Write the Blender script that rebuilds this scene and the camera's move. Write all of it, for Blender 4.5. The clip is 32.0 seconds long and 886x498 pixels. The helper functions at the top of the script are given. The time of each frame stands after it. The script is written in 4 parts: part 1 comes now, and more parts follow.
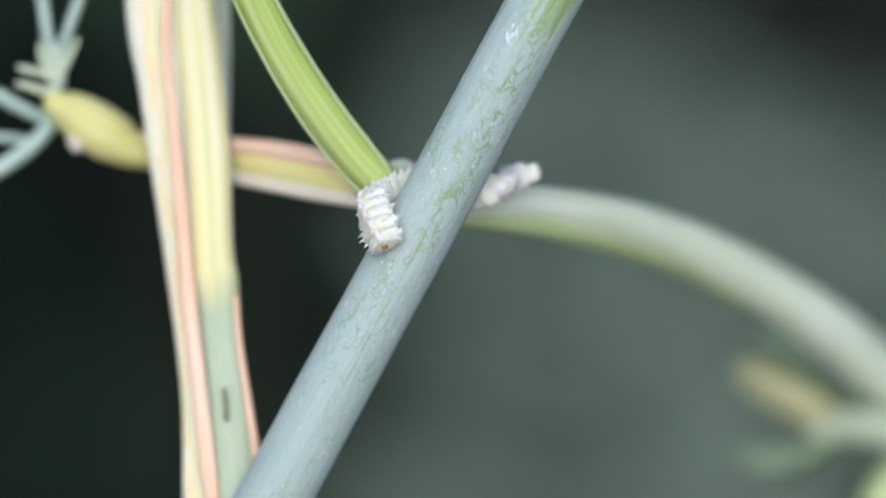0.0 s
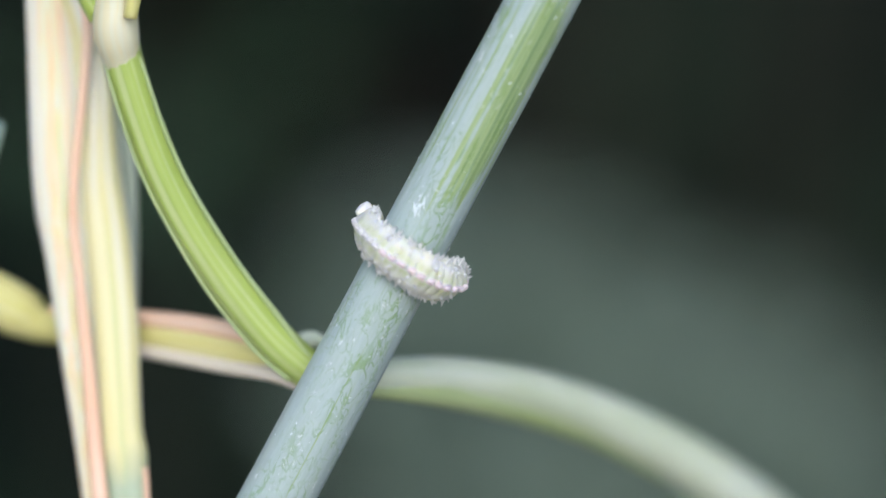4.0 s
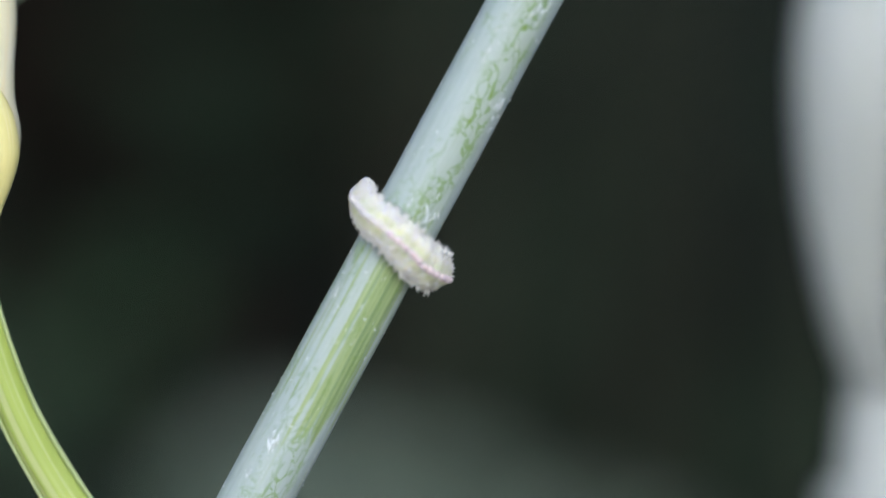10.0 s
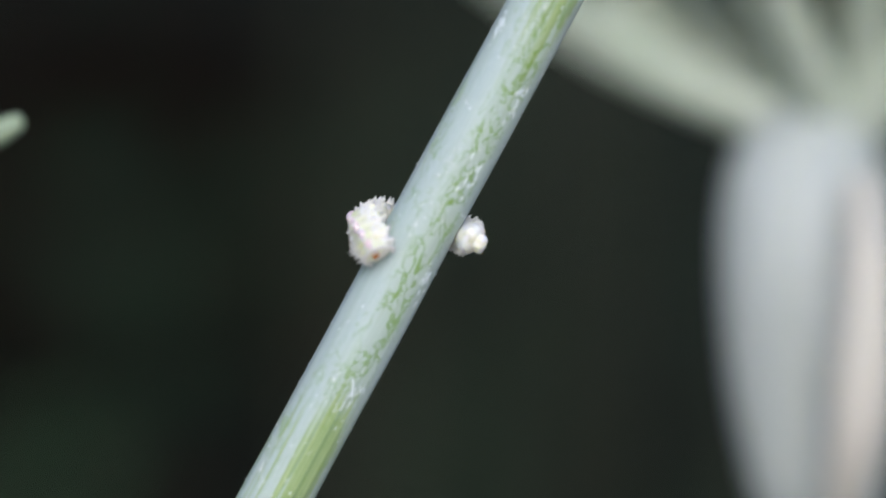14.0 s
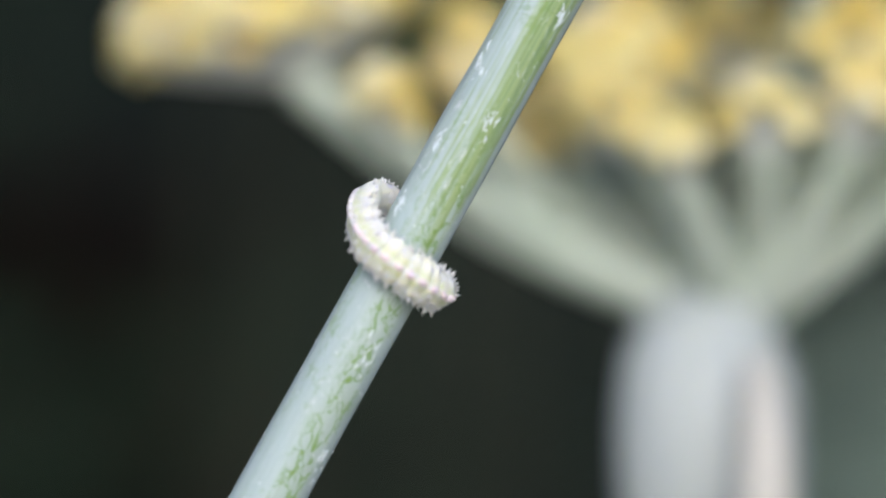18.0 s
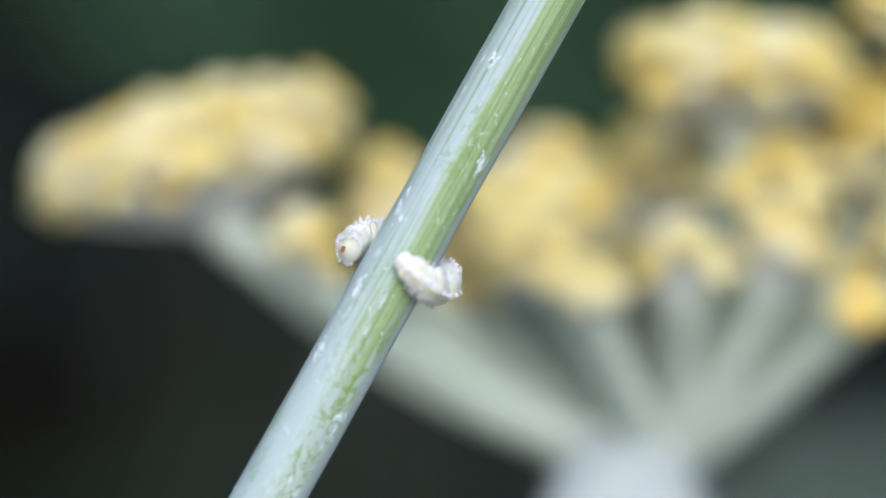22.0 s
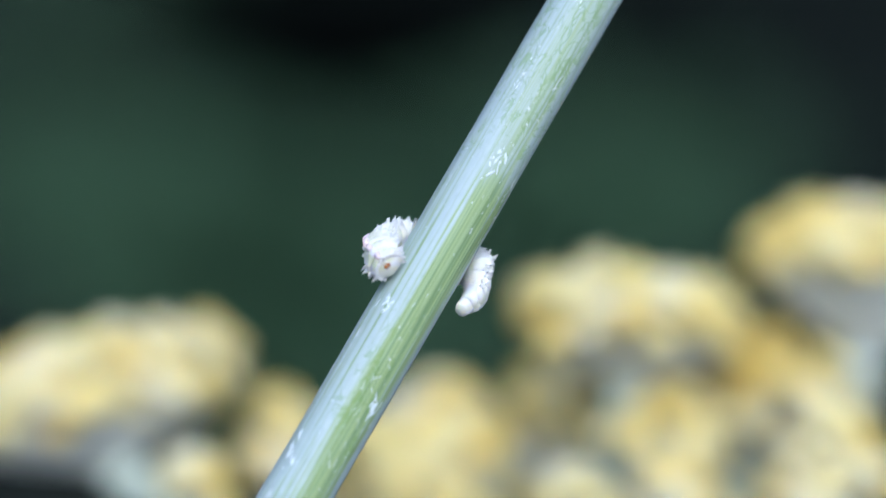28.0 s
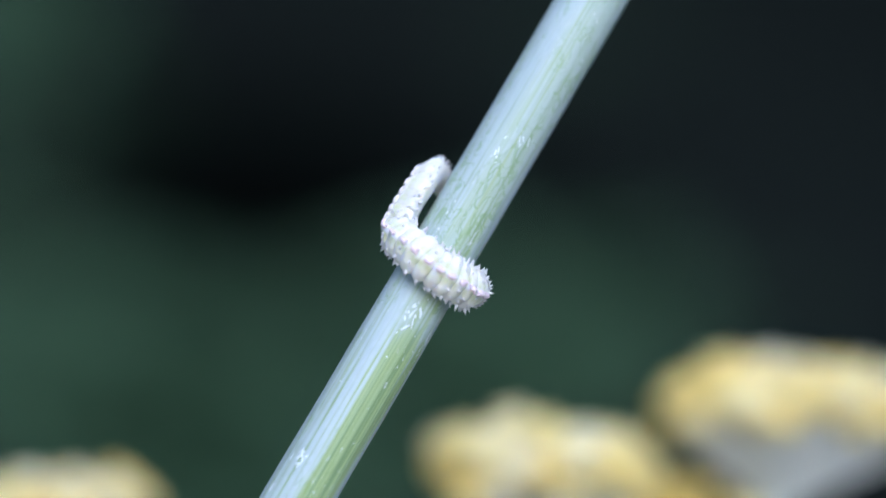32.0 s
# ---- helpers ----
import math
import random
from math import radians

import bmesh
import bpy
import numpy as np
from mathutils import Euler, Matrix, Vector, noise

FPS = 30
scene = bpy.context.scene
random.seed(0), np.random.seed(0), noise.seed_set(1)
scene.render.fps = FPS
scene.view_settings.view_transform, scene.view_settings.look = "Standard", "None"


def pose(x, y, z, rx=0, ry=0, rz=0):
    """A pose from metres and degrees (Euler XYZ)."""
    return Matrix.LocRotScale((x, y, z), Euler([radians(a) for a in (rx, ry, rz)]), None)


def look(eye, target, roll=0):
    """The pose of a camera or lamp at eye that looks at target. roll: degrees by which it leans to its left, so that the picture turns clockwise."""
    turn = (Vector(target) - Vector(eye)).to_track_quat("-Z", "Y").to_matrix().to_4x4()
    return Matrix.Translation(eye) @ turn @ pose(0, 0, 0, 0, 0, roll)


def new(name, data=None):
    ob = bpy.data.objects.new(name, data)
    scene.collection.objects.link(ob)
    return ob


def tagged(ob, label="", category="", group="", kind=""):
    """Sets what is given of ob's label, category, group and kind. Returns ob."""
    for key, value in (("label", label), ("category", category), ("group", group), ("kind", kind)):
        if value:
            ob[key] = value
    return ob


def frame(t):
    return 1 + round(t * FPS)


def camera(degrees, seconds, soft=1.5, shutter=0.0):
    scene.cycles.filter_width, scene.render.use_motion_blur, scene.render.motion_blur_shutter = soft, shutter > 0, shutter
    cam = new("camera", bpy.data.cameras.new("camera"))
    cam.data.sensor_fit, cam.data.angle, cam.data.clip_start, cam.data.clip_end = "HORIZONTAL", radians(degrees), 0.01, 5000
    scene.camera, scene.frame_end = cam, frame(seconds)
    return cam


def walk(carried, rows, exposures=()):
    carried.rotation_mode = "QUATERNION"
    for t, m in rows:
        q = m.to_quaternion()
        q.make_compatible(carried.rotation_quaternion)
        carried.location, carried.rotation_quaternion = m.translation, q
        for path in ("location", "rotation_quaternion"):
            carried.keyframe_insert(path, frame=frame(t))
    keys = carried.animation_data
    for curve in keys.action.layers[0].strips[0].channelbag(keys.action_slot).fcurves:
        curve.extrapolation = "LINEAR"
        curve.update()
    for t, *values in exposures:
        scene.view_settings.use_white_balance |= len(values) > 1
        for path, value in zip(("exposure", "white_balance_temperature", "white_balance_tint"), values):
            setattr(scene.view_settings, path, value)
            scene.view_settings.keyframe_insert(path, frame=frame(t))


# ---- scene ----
cam = camera(12.0, 32.0, soft=1.7, shutter=0.6)
cam.data.dof.use_dof = True
cam.data.dof.focus_distance = 0.2455
cam.data.dof.aperture_fstop = 12.0
cam.data.dof.aperture_blades = 0
walk(cam, [
    (0, pose(0, 0, 1, 81.500, 0.229, 0.030)),
    (0.5, pose(0, 0, 1, 81.598, 0.239, -0.310)),
    (1, pose(0, 0, 1, 82.092, 0.282, -0.452)),
    (1.5, pose(0, 0, 1, 82.654, 0.329, -0.570)),
    (2, pose(0, 0, 1, 82.833, 0.383, -0.611)),
    (2.5, pose(0, 0, 1, 83.015, 0.428, -0.724)),
    (3, pose(0, 0, 1, 83.168, 0.451, -1.057)),
    (3.5, pose(0, 0, 1, 83.490, 0.496, -1.194)),
    (5.5, pose(0, 0, 1, 84.550, 0.785, -1.414)),
    (6, pose(0, 0, 1, 84.782, 0.684, -1.411)),
    (6.5, pose(0, 0, 1, 85.120, 0.588, -1.843)),
    (7, pose(0, 0, 1, 85.602, 0.514, -2.058)),
    (7.5, pose(0, 0, 1, 86.053, 0.429, -2.451)),
    (8, pose(0, 0, 1, 86.159, 0.361, -2.603)),
    (8.5, pose(0, 0, 1, 86.238, 0.286, -2.869)),
    (9, pose(0, 0, 1, 86.385, 0.209, -3.221)),
    (9.5, pose(0, 0, 1, 86.850, 0.204, -3.182)),
    (10, pose(0, 0, 1, 87.009, 0.191, -3.222)),
    (10.5, pose(0, 0, 1, 87.182, 0.182, -3.186)),
    (11, pose(0, 0, 1, 87.545, 0.173, -3.152)),
    (11.5, pose(0, 0, 1, 87.904, 0.156, -3.316)),
    (12, pose(0, 0, 1, 88.273, 0.144, -3.319)),
    (12.5, pose(0, 0, 1, 88.601, 0.125, -3.610)),
    (13, pose(0, 0, 1, 88.919, 0.110, -3.812)),
    (13.5, pose(0, 0, 1, 89.124, 0.108, -4.000)),
    (15.5, pose(0, 0, 1, 90.122, -0.288, -4.877)),
    (16, pose(0, 0, 1, 90.358, -0.349, -5.000)),
    (16.5, pose(0, 0, 1, 91.124, -0.406, -5.098)),
    (17, pose(0, 0, 1, 91.561, -0.460, -5.414)),
    (17.5, pose(0, 0, 1, 91.696, -0.519, -5.554)),
    (18, pose(0, 0, 1, 91.802, -0.580, -5.613)),
    (18.5, pose(0, 0, 1, 92.043, -0.639, -5.695)),
    (19, pose(0, 0, 1, 92.628, -0.696, -5.801)),
    (19.5, pose(0, 0, 1, 92.833, -0.688, -5.948)),
    (20, pose(0, 0, 1, 93.186, -0.672, -6.224)),
    (20.5, pose(0, 0, 1, 93.517, -0.667, -6.282)),
    (21, pose(0, 0, 1, 93.747, -0.655, -6.471)),
    (21.5, pose(0, 0, 1, 93.947, -0.635, -6.738)),
    (22, pose(0, 0, 1, 93.799, -0.638, -6.709)),
    (22.5, pose(0, 0, 1, 93.943, -0.644, -6.624)),
    (23, pose(0, 0, 1, 93.997, -0.623, -6.918)),
    (23.5, pose(0, 0, 1, 94.193, -0.707, -6.956)),
    (24, pose(0, 0, 1, 94.609, -0.791, -6.998)),
    (24.5, pose(0, 0, 1, 94.861, -0.874, -7.055)),
    (25, pose(0, 0, 1, 95.070, -0.963, -7.057)),
    (25.5, pose(0, 0, 1, 95.646, -1.051, -7.077)),
    (27.5, pose(0, 0, 1, 96.590, -1.181, -8.141)),
    (28, pose(0, 0, 1, 97.148, -1.413, -8.245)),
    (28.5, pose(0, 0, 1, 97.419, -1.418, -8.487)),
    (29, pose(0, 0, 1, 97.604, -1.431, -8.664)),
    (29.5, pose(0, 0, 1, 97.679, -1.441, -8.857)),
    (30, pose(0, 0, 1, 97.806, -1.436, -9.154)),
    (30.5, pose(0, 0, 1, 98.214, -1.438, -9.353)),
    (31, pose(0, 0, 1, 98.736, -1.416, -9.698)),
    (31.5, pose(0, 0, 1, 99.021, -1.466, -9.606)),
    (32, pose(0, 0, 1, 99.275, -1.531, -9.431)),
], exposures=(
    (0, -0.04, 5450, 6), (8, -0.03, 5550, 7), (19, 0.10, 5700, 9), (25, 0.21, 4980, 9), (29, 0.19, 4880, 9), (32, 0.17, 4850, 13)))

# ---- light: a pale, hazy sky and a soft sun from behind and above ----
world = bpy.data.worlds.new("sky")
scene.world = world
world.use_nodes = True
sky = world.node_tree.nodes.new("ShaderNodeTexSky")
sky.sky_type = "NISHITA"
sky.sun_disc = False
sky.sun_elevation, sky.sun_rotation = radians(30), radians(182)
sky.air_density, sky.dust_density, sky.ozone_density = 1.0, 3.0, 1.0
world.node_tree.nodes["Background"].inputs["Strength"].default_value = 0.155
world.node_tree.links.new(sky.outputs[0], world.node_tree.nodes["Background"].inputs["Color"])
sun = new("sun", bpy.data.lights.new("sun", "SUN"))
sun.data.energy, sun.data.angle, sun.data.color = 1.25, radians(60), (1.0, 0.97, 0.92)
sun.matrix_world = look((0.05, -1.6, 1.9), (0, 0.2, 1.0))

MM = 0.001
EYE = Vector((0, 0, 1))


# ---- materials ----
class Nodes:
    """A small writer of node materials. Coordinates come from the mesh attribute "lay": millimetres round and along a stalk."""

    def __init__(self, name, rough=0.5, sss=0.0, spec=0.4):
        self.m = bpy.data.materials.new(name)
        self.m.use_nodes = True
        self.t = self.m.node_tree
        self.b = self.t.nodes["Principled BSDF"]
        self.b.inputs["Roughness"].default_value = rough
        self.b.inputs["Specular IOR Level"].default_value = spec
        if sss:
            self.b.inputs["Subsurface Weight"].default_value = sss
            self.b.inputs["Subsurface Radius"].default_value = (1.0, 0.9, 0.5)
            self.b.inputs["Subsurface Scale"].default_value = 0.0006

    def node(self, kind, **sets):
        n = self.t.nodes.new("ShaderNode" + kind)
        for k, v in sets.items():
            setattr(n, k, v)
        return n

    def link(self, a, b):
        self.t.links.new(a, b)

    def lay(self, scale):
        a = self.node("Attribute", attribute_name="lay")
        v = self.node("VectorMath", operation="MULTIPLY")
        v.inputs[1].default_value = scale
        self.link(a.outputs["Vector"], v.inputs[0])
        return v.outputs[0]

    def local(self, scale):
        a = self.node("TexCoord")
        v = self.node("VectorMath", operation="MULTIPLY")
        v.inputs[1].default_value = scale
        self.link(a.outputs["Object"], v.inputs[0])
        return v.outputs[0]

    def noise(self, vec, scale=1.0, detail=3.0, rough=0.55, distort=0.0):
        n = self.node("TexNoise")
        n.inputs["Scale"].default_value, n.inputs["Detail"].default_value = scale, detail
        n.inputs["Roughness"].default_value, n.inputs["Distortion"].default_value = rough, distort
        self.link(vec, n.inputs["Vector"])
        return n.outputs["Fac"]

    def ramp(self, fac, *stops):
        r = self.node("ValToRGB")
        while len(r.color_ramp.elements) < len(stops):
            r.color_ramp.elements.new(0.5)
        for e, (at, c) in zip(r.color_ramp.elements, stops):
            e.position, e.color = at, (c, c, c, 1) if isinstance(c, (int, float)) else (*c, 1)
        self.link(fac, r.inputs[0])
        return r.outputs[0]

    def mix(self, fac, a, b):
        m = self.node("Mix", data_type="RGBA")
        for socket, v in ((m.inputs[0], fac), (m.inputs[6], a), (m.inputs[7], b)):
            if isinstance(v, (int, float)):
                socket.default_value = v
            elif isinstance(v, tuple):
                socket.default_value = (*v, 1)
            else:
                self.link(v, socket)
        return m.outputs[2]

    def math(self, op, a, b=0.0):
        m = self.node("Math", operation=op)
        for i, v in ((0, a), (1, b)):
            if isinstance(v, (int, float)):
                m.inputs[i].default_value = v
            else:
                self.link(v, m.inputs[i])
        return m.outputs[0]

    def contour(self, fac, level, width):
        """Thin lines where fac crosses a level."""
        d = self.math("ABSOLUTE", self.math("SUBTRACT", fac, level))
        return self.math("SUBTRACT", 1.0, self.math("MINIMUM", self.math("DIVIDE", d, width), 1.0))

    def bump(self, height, strength=0.3, distance=0.00005):
        b = self.node("Bump")
        b.inputs["Strength"].default_value, b.inputs["Distance"].default_value = strength, distance
        self.link(height, b.inputs["Height"])
        self.link(b.outputs[0], self.b.inputs["Normal"])

    def thin(self, colour, amount):
        """Lets part of the light through, as petals do."""
        t = self.node("BsdfTranslucent")
        t.inputs["Color"].default_value = (*colour, 1)
        m = self.node("MixShader")
        m.inputs[0].default_value = amount
        self.link(self.b.outputs[0], m.inputs[1])
        self.link(t.outputs[0], m.inputs[2])
        self.link(m.outputs[0], self.t.nodes["Material Output"].inputs["Surface"])

    def done(self, colour):
        if isinstance(colour, tuple):
            self.b.inputs["Base Color"].default_value = (*colour, 1)
        else:
            self.link(colour, self.b.inputs["Base Color"])
        return self.m


def bloom_stem():
    """Fennel stem: pale bluish wax bloom, worn away in green stripes and scribbled scratches, with white flecks."""
    n = Nodes("waxy_green_stem", 0.5, 0.1, 0.4)
    place = n.node("SeparateXYZ")
    n.link(n.lay((1.0, 1.0, 1.0)), place.inputs[0])
    fine = n.noise(n.lay((4.2, 4.2, 0.045)), 1.0, 3.0)
    rib = n.noise(n.lay((2.0, 2.0, 0.02)), 1.0, 2.0)
    broad = n.noise(n.lay((0.45, 0.45, 0.05)), 1.0, 3.0, 0.6, 0.5)
    worn = n.noise(n.lay((1.6, 1.6, 0.35)), 1.0, 5.0, 0.7, 0.4)
    flank = n.ramp(n.math("DIVIDE", n.math("ADD", place.outputs[0], 2.0), 4.0), (0.35, 0.0), (0.57, 1.0), (0.82, 1.0), (0.92, 0.12))
    stripe = n.math("ADD", n.math("MULTIPLY", rib, 0.45), n.math("ADD", n.math("MULTIPLY", broad, 0.55), n.math("MULTIPLY", worn, 0.25)))
    up = n.math("ADD", place.outputs[2], n.math("MULTIPLY", worn, 3.0))
    bare = n.math("MULTIPLY", n.ramp(n.math("DIVIDE", up, 160.0), (0.262, 0.0), (0.285, 1.0), (0.335, 1.0), (0.365, 0.1), (0.50, 0.15), (0.585, 1.0), (0.678, 1.0), (0.682, 0.0)), flank)
    low = n.ramp(n.math("DIVIDE", up, 160.0), (0.195, 0.22), (0.255, 0.2), (0.285, 0.0), (0.34, 0.0), (0.375, 0.25), (0.46, 0.22), (0.52, 0.0))
    stripe = n.math("ADD", n.math("ADD", stripe, n.math("MULTIPLY", bare, 0.31)), n.math("MULTIPLY", flank, 0.09))
    stripe = n.math("ADD", n.math("SUBTRACT", stripe, low), n.math("MULTIPLY", n.math("SUBTRACT", fine, 0.5), 1.0))
    stripe = n.ramp(stripe, (0.63, 0.0), (0.82, 1.0))
    patch = n.noise(n.lay((0.5, 0.5, 0.10)), 1.0, 2.0)
    scrib = n.noise(n.lay((1.0, 1.0, 0.42)), 1.0, 2.0, 0.5, 0.8)
    other = n.noise(n.lay((1.2, 0.9, 0.6)), 1.0, 2.0, 0.5, 0.9)
    lines = n.math("MAXIMUM", n.contour(scrib, 0.52, 0.030), n.contour(other, 0.47, 0.032))
    scratched = n.math("MULTIPLY", n.ramp(n.math("DIVIDE", up, 160.0), (0.08, 0.0), (0.13, 0.4), (0.20, 0.6), (0.26, 0.8), (0.285, 0.1), (0.33, 0.0), (0.37, 1.0), (0.50, 1.0), (0.56, 0.0)), flank)
    lines = n.math("MINIMUM", n.math("MULTIPLY", lines, 1.7), 1.0)
    lines = n.math("MULTIPLY", n.math("MULTIPLY", lines, n.math("MAXIMUM", n.math("MULTIPLY", scratched, 0.8), n.ramp(worn, (0.42, 0.0), (0.52, 1.0)))), n.math("MAXIMUM", scratched, n.ramp(patch, (0.46, 0.0), (0.56, 0.45))))
    grain = n.noise(n.lay((9.0, 9.0, 1.6)), 1.0, 3.0)
    tone = n.noise(n.lay((0.6, 0.6, 0.14)), 1.0, 2.0)
    wax = n.mix(grain, n.mix(tone, (0.345, 0.43, 0.455), (0.365, 0.44, 0.41)), n.mix(tone, (0.46, 0.54, 0.57), (0.47, 0.54, 0.51)))
    hair = n.noise(n.lay((8.0, 8.0, 0.03)), 1.0, 2.0, 0.6)
    green = n.mix(n.ramp(hair, (0.40, 0.0), (0.58, 1.0)), (0.11, 0.21, 0.022), (0.33, 0.43, 0.15))
    green = n.mix(n.math("MULTIPLY", n.ramp(fine, (0.45, 0.0), (0.6, 1.0)), 0.4), green, (0.30, 0.37, 0.06))
    wax = n.mix(n.math("MULTIPLY", flank, n.ramp(n.math("DIVIDE", up, 160.0), (0.33, 0.0), (0.38, 0.25), (0.50, 0.25), (0.58, 0.0))), wax, (0.44, 0.53, 0.37))
    high = n.ramp(n.math("DIVIDE", up, 160.0), (0.672, 0.0), (0.684, 1.0))
    wax = n.mix(n.math("MULTIPLY", n.math("MULTIPLY", high, flank), 0.5), wax, (0.40, 0.49, 0.38))
    c = n.mix(n.math("MULTIPLY", stripe, n.math("SUBTRACT", 0.8, n.math("MULTIPLY", high, 0.3))), wax, green)
    faint = n.math("MULTIPLY", n.ramp(hair, (0.50, 0.0), (0.62, 1.0)), 0.16)
    c = n.mix(faint, c, (0.27, 0.37, 0.24))
    c = n.mix(n.math("MULTIPLY", lines, 0.95), c, (0.17, 0.29, 0.05))
    fleck = n.ramp(n.noise(n.lay((2.8, 2.8, 1.5)), 1.0, 4.0, 0.7, 0.6), (0.60, 0.0), (0.66, 1.0))
    where = n.ramp(n.noise(n.lay((0.6, 0.6, 0.14)), 1.0, 3.0), (0.50, 0.0), (0.60, 1.0))
    f = n.math("MULTIPLY", fleck, where)
    c = n.mix(n.math("MULTIPLY", f, 0.7), c, (0.74, 0.78, 0.80))
    n.bump(n.math("ADD", n.math("MULTIPLY", n.math("ADD", fine, rib), 0.5), n.math("SUBTRACT", f, n.math("MULTIPLY", lines, 0.8))), 0.6, 0.00006)
    return n.done(c)


def two_tone():
    """The withering leaf stalk: grey-green below, turning yellow above its node."""
    n = Nodes("withering_stalk", 0.5, 0.15, 0.35)
    place = n.node("SeparateXYZ")
    n.link(n.lay((1.0, 1.0, 1.0)), place.inputs[0])
    rib = n.noise(n.lay((1.8, 1.8, 0.05)), 1.0, 3.0)
    edge = n.math("ADD", place.outputs[2], n.math("MULTIPLY", n.noise(n.lay((1.2, 1.2, 0.2)), 1.0, 3.0), 3.0))
    up = n.ramp(n.math("DIVIDE", edge, 40.0), (0.36, 0.0), (0.43, 1.0))
    low = n.mix(rib, (0.34, 0.42, 0.26), (0.54, 0.60, 0.48))
    high = n.ramp(n.noise(n.lay((1.5, 1.5, 0.02)), 1.0, 3.0), (0.32, (0.60, 0.64, 0.34)), (0.43, (0.75, 0.69, 0.34)), (0.54, (0.80, 0.75, 0.46)), (0.64, (0.81, 0.78, 0.66)))
    n.bump(rib, 0.5, 0.00008)
    return n.done(n.mix(up, low, high))


def striped_sheath():
    """Dying sheath: long bands of cream, yellow, peach and pale green, bluish white at its edges."""
    n = Nodes("striped_sheath", 0.5, 0.15, 0.3)
    place = n.node("SeparateXYZ")
    n.link(n.lay((1.0, 1.0, 1.0)), place.inputs[0])
    bands = n.noise(n.lay((2.3, 2.3, 0.02)), 1.0, 3.0, 0.6)
    c = n.ramp(bands, (0.34, (0.62, 0.68, 0.46)), (0.41, (0.80, 0.70, 0.32)), (0.46, (0.80, 0.79, 0.68)), (0.52, (0.84, 0.72, 0.38)), (0.57, (0.86, 0.56, 0.34)), (0.63, (0.82, 0.78, 0.68)))
    edge = n.ramp(n.math("ABSOLUTE", place.outputs[0]), (0.55, 0.0), (0.95, 1.0))
    c = n.mix(n.math("MULTIPLY", edge, 0.5), c, (0.72, 0.76, 0.74))
    n.bump(bands, 0.5, 0.0001)
    return n.done(c)


def petals():
    """Yellow petals, each floret between orange and pale yellow."""
    n = Nodes("yellow_petals", 0.5, 0.15, 0.3)
    info = n.node("ObjectInfo")
    v = n.noise(n.local((700.0, 700.0, 700.0)), 1.0, 3.0)
    c = n.ramp(info.outputs["Random"], (0.0, (0.95, 0.67, 0.11)), (0.5, (0.97, 0.83, 0.32)), (1.0, (0.98, 0.93, 0.70)))
    n.bump(v, 0.4, 0.0001)
    n.thin((0.96, 0.88, 0.46), 0.3)
    return n.done(n.mix(n.math("MULTIPLY", v, 0.25), c, (0.92, 0.84, 0.50)))


def stalk(name, dark, light, stripe=(0.5, 0.6, 0.4), amount=0.3, along=0.06, rough=0.5, round_=2.2):
    """A ribbed plant stalk: colour drifting along and round it."""
    n = Nodes(name, rough, 0.15, 0.35)
    a = n.noise(n.lay((round_, round_, along)), 1.0, 3.0)
    b = n.noise(n.lay((0.35, 0.35, 0.09)), 1.0, 2.0)
    c = n.mix(n.ramp(b, (0.35, 0.0), (0.65, 1.0)), dark, light)
    c = n.mix(n.math("MULTIPLY", n.ramp(a, (0.5, 0.0), (0.62, 1.0)), amount), c, stripe)
    n.bump(a, 0.5, 0.00008)
    return n.done(c)


def leafy(name, dark, light, rough=0.6, size=0.03, gloss=0.25):
    n = Nodes(name, rough, 0.0, gloss)
    i = n.node("NewGeometry")
    v = n.noise(n.local((1 / size, 1 / size, 1 / size)), 1.0, 3.0)
    c = n.mix(i.outputs["Random Per Island"], dark, light)
    c = n.mix(n.math("MULTIPLY", v, 0.3), c, tuple(0.6 * k for k in dark))
    return n.done(c)


def larva_skin(name, cream, inner, amount):
    """Soft translucent skin: white folds, and between them the yellow-green gut on both flanks of the back."""
    n = Nodes(name, 0.6, 0.8, 0.25)
    co = n.node("TexCoord")
    sep = n.node("SeparateXYZ")
    n.link(co.outputs["Object"], sep.inputs[0])
    side = n.math("ABSOLUTE", sep.outputs[1])
    band = n.math("MULTIPLY", n.ramp(n.math("MULTIPLY", side, 1000.0), (0.16, 0.0), (0.30, 1.0), (0.50, 0.8), (0.85, 0.0)),
                  n.ramp(n.math("MULTIPLY", sep.outputs[2], 1000.0), (0.15, 0.0), (0.45, 1.0)))
    info = n.node("ObjectInfo")
    shift = n.node("VectorMath", operation="ADD")
    n.link(n.local((1500.0, 1500.0, 1500.0)), shift.inputs[0])
    n.link(info.outputs["Random"], shift.inputs[1])
    spots = n.noise(shift.outputs[0], 1.0, 2.0)
    fold = n.ramp(n.math("MULTIPLY", n.math("ABSOLUTE", sep.outputs[0]), 1000.0), (0.05, 0.55), (0.18, 1.0))
    c = n.mix(n.math("MULTIPLY", n.math("MULTIPLY", band, amount), n.math("MULTIPLY", fold, n.ramp(spots, (0.30, 0.35), (0.52, 1.0)))), cream, inner)
    n.bump(n.noise(n.local((5000.0, 5000.0, 5000.0)), 1.0, 3.0), 0.4, 0.00005)
    return n.done(c)


def plain(name, colour, other, scale=600.0, rough=0.5, sss=0.0, through_=0.0, gloss=0.35):
    n = Nodes(name, rough, sss, gloss)
    if through_:
        n.thin(other, through_)
    v = n.noise(n.local((scale, scale, scale)), 1.0, 4.0)
    n.bump(v, 0.4, 0.0001)
    return n.done(n.mix(v, colour, other))


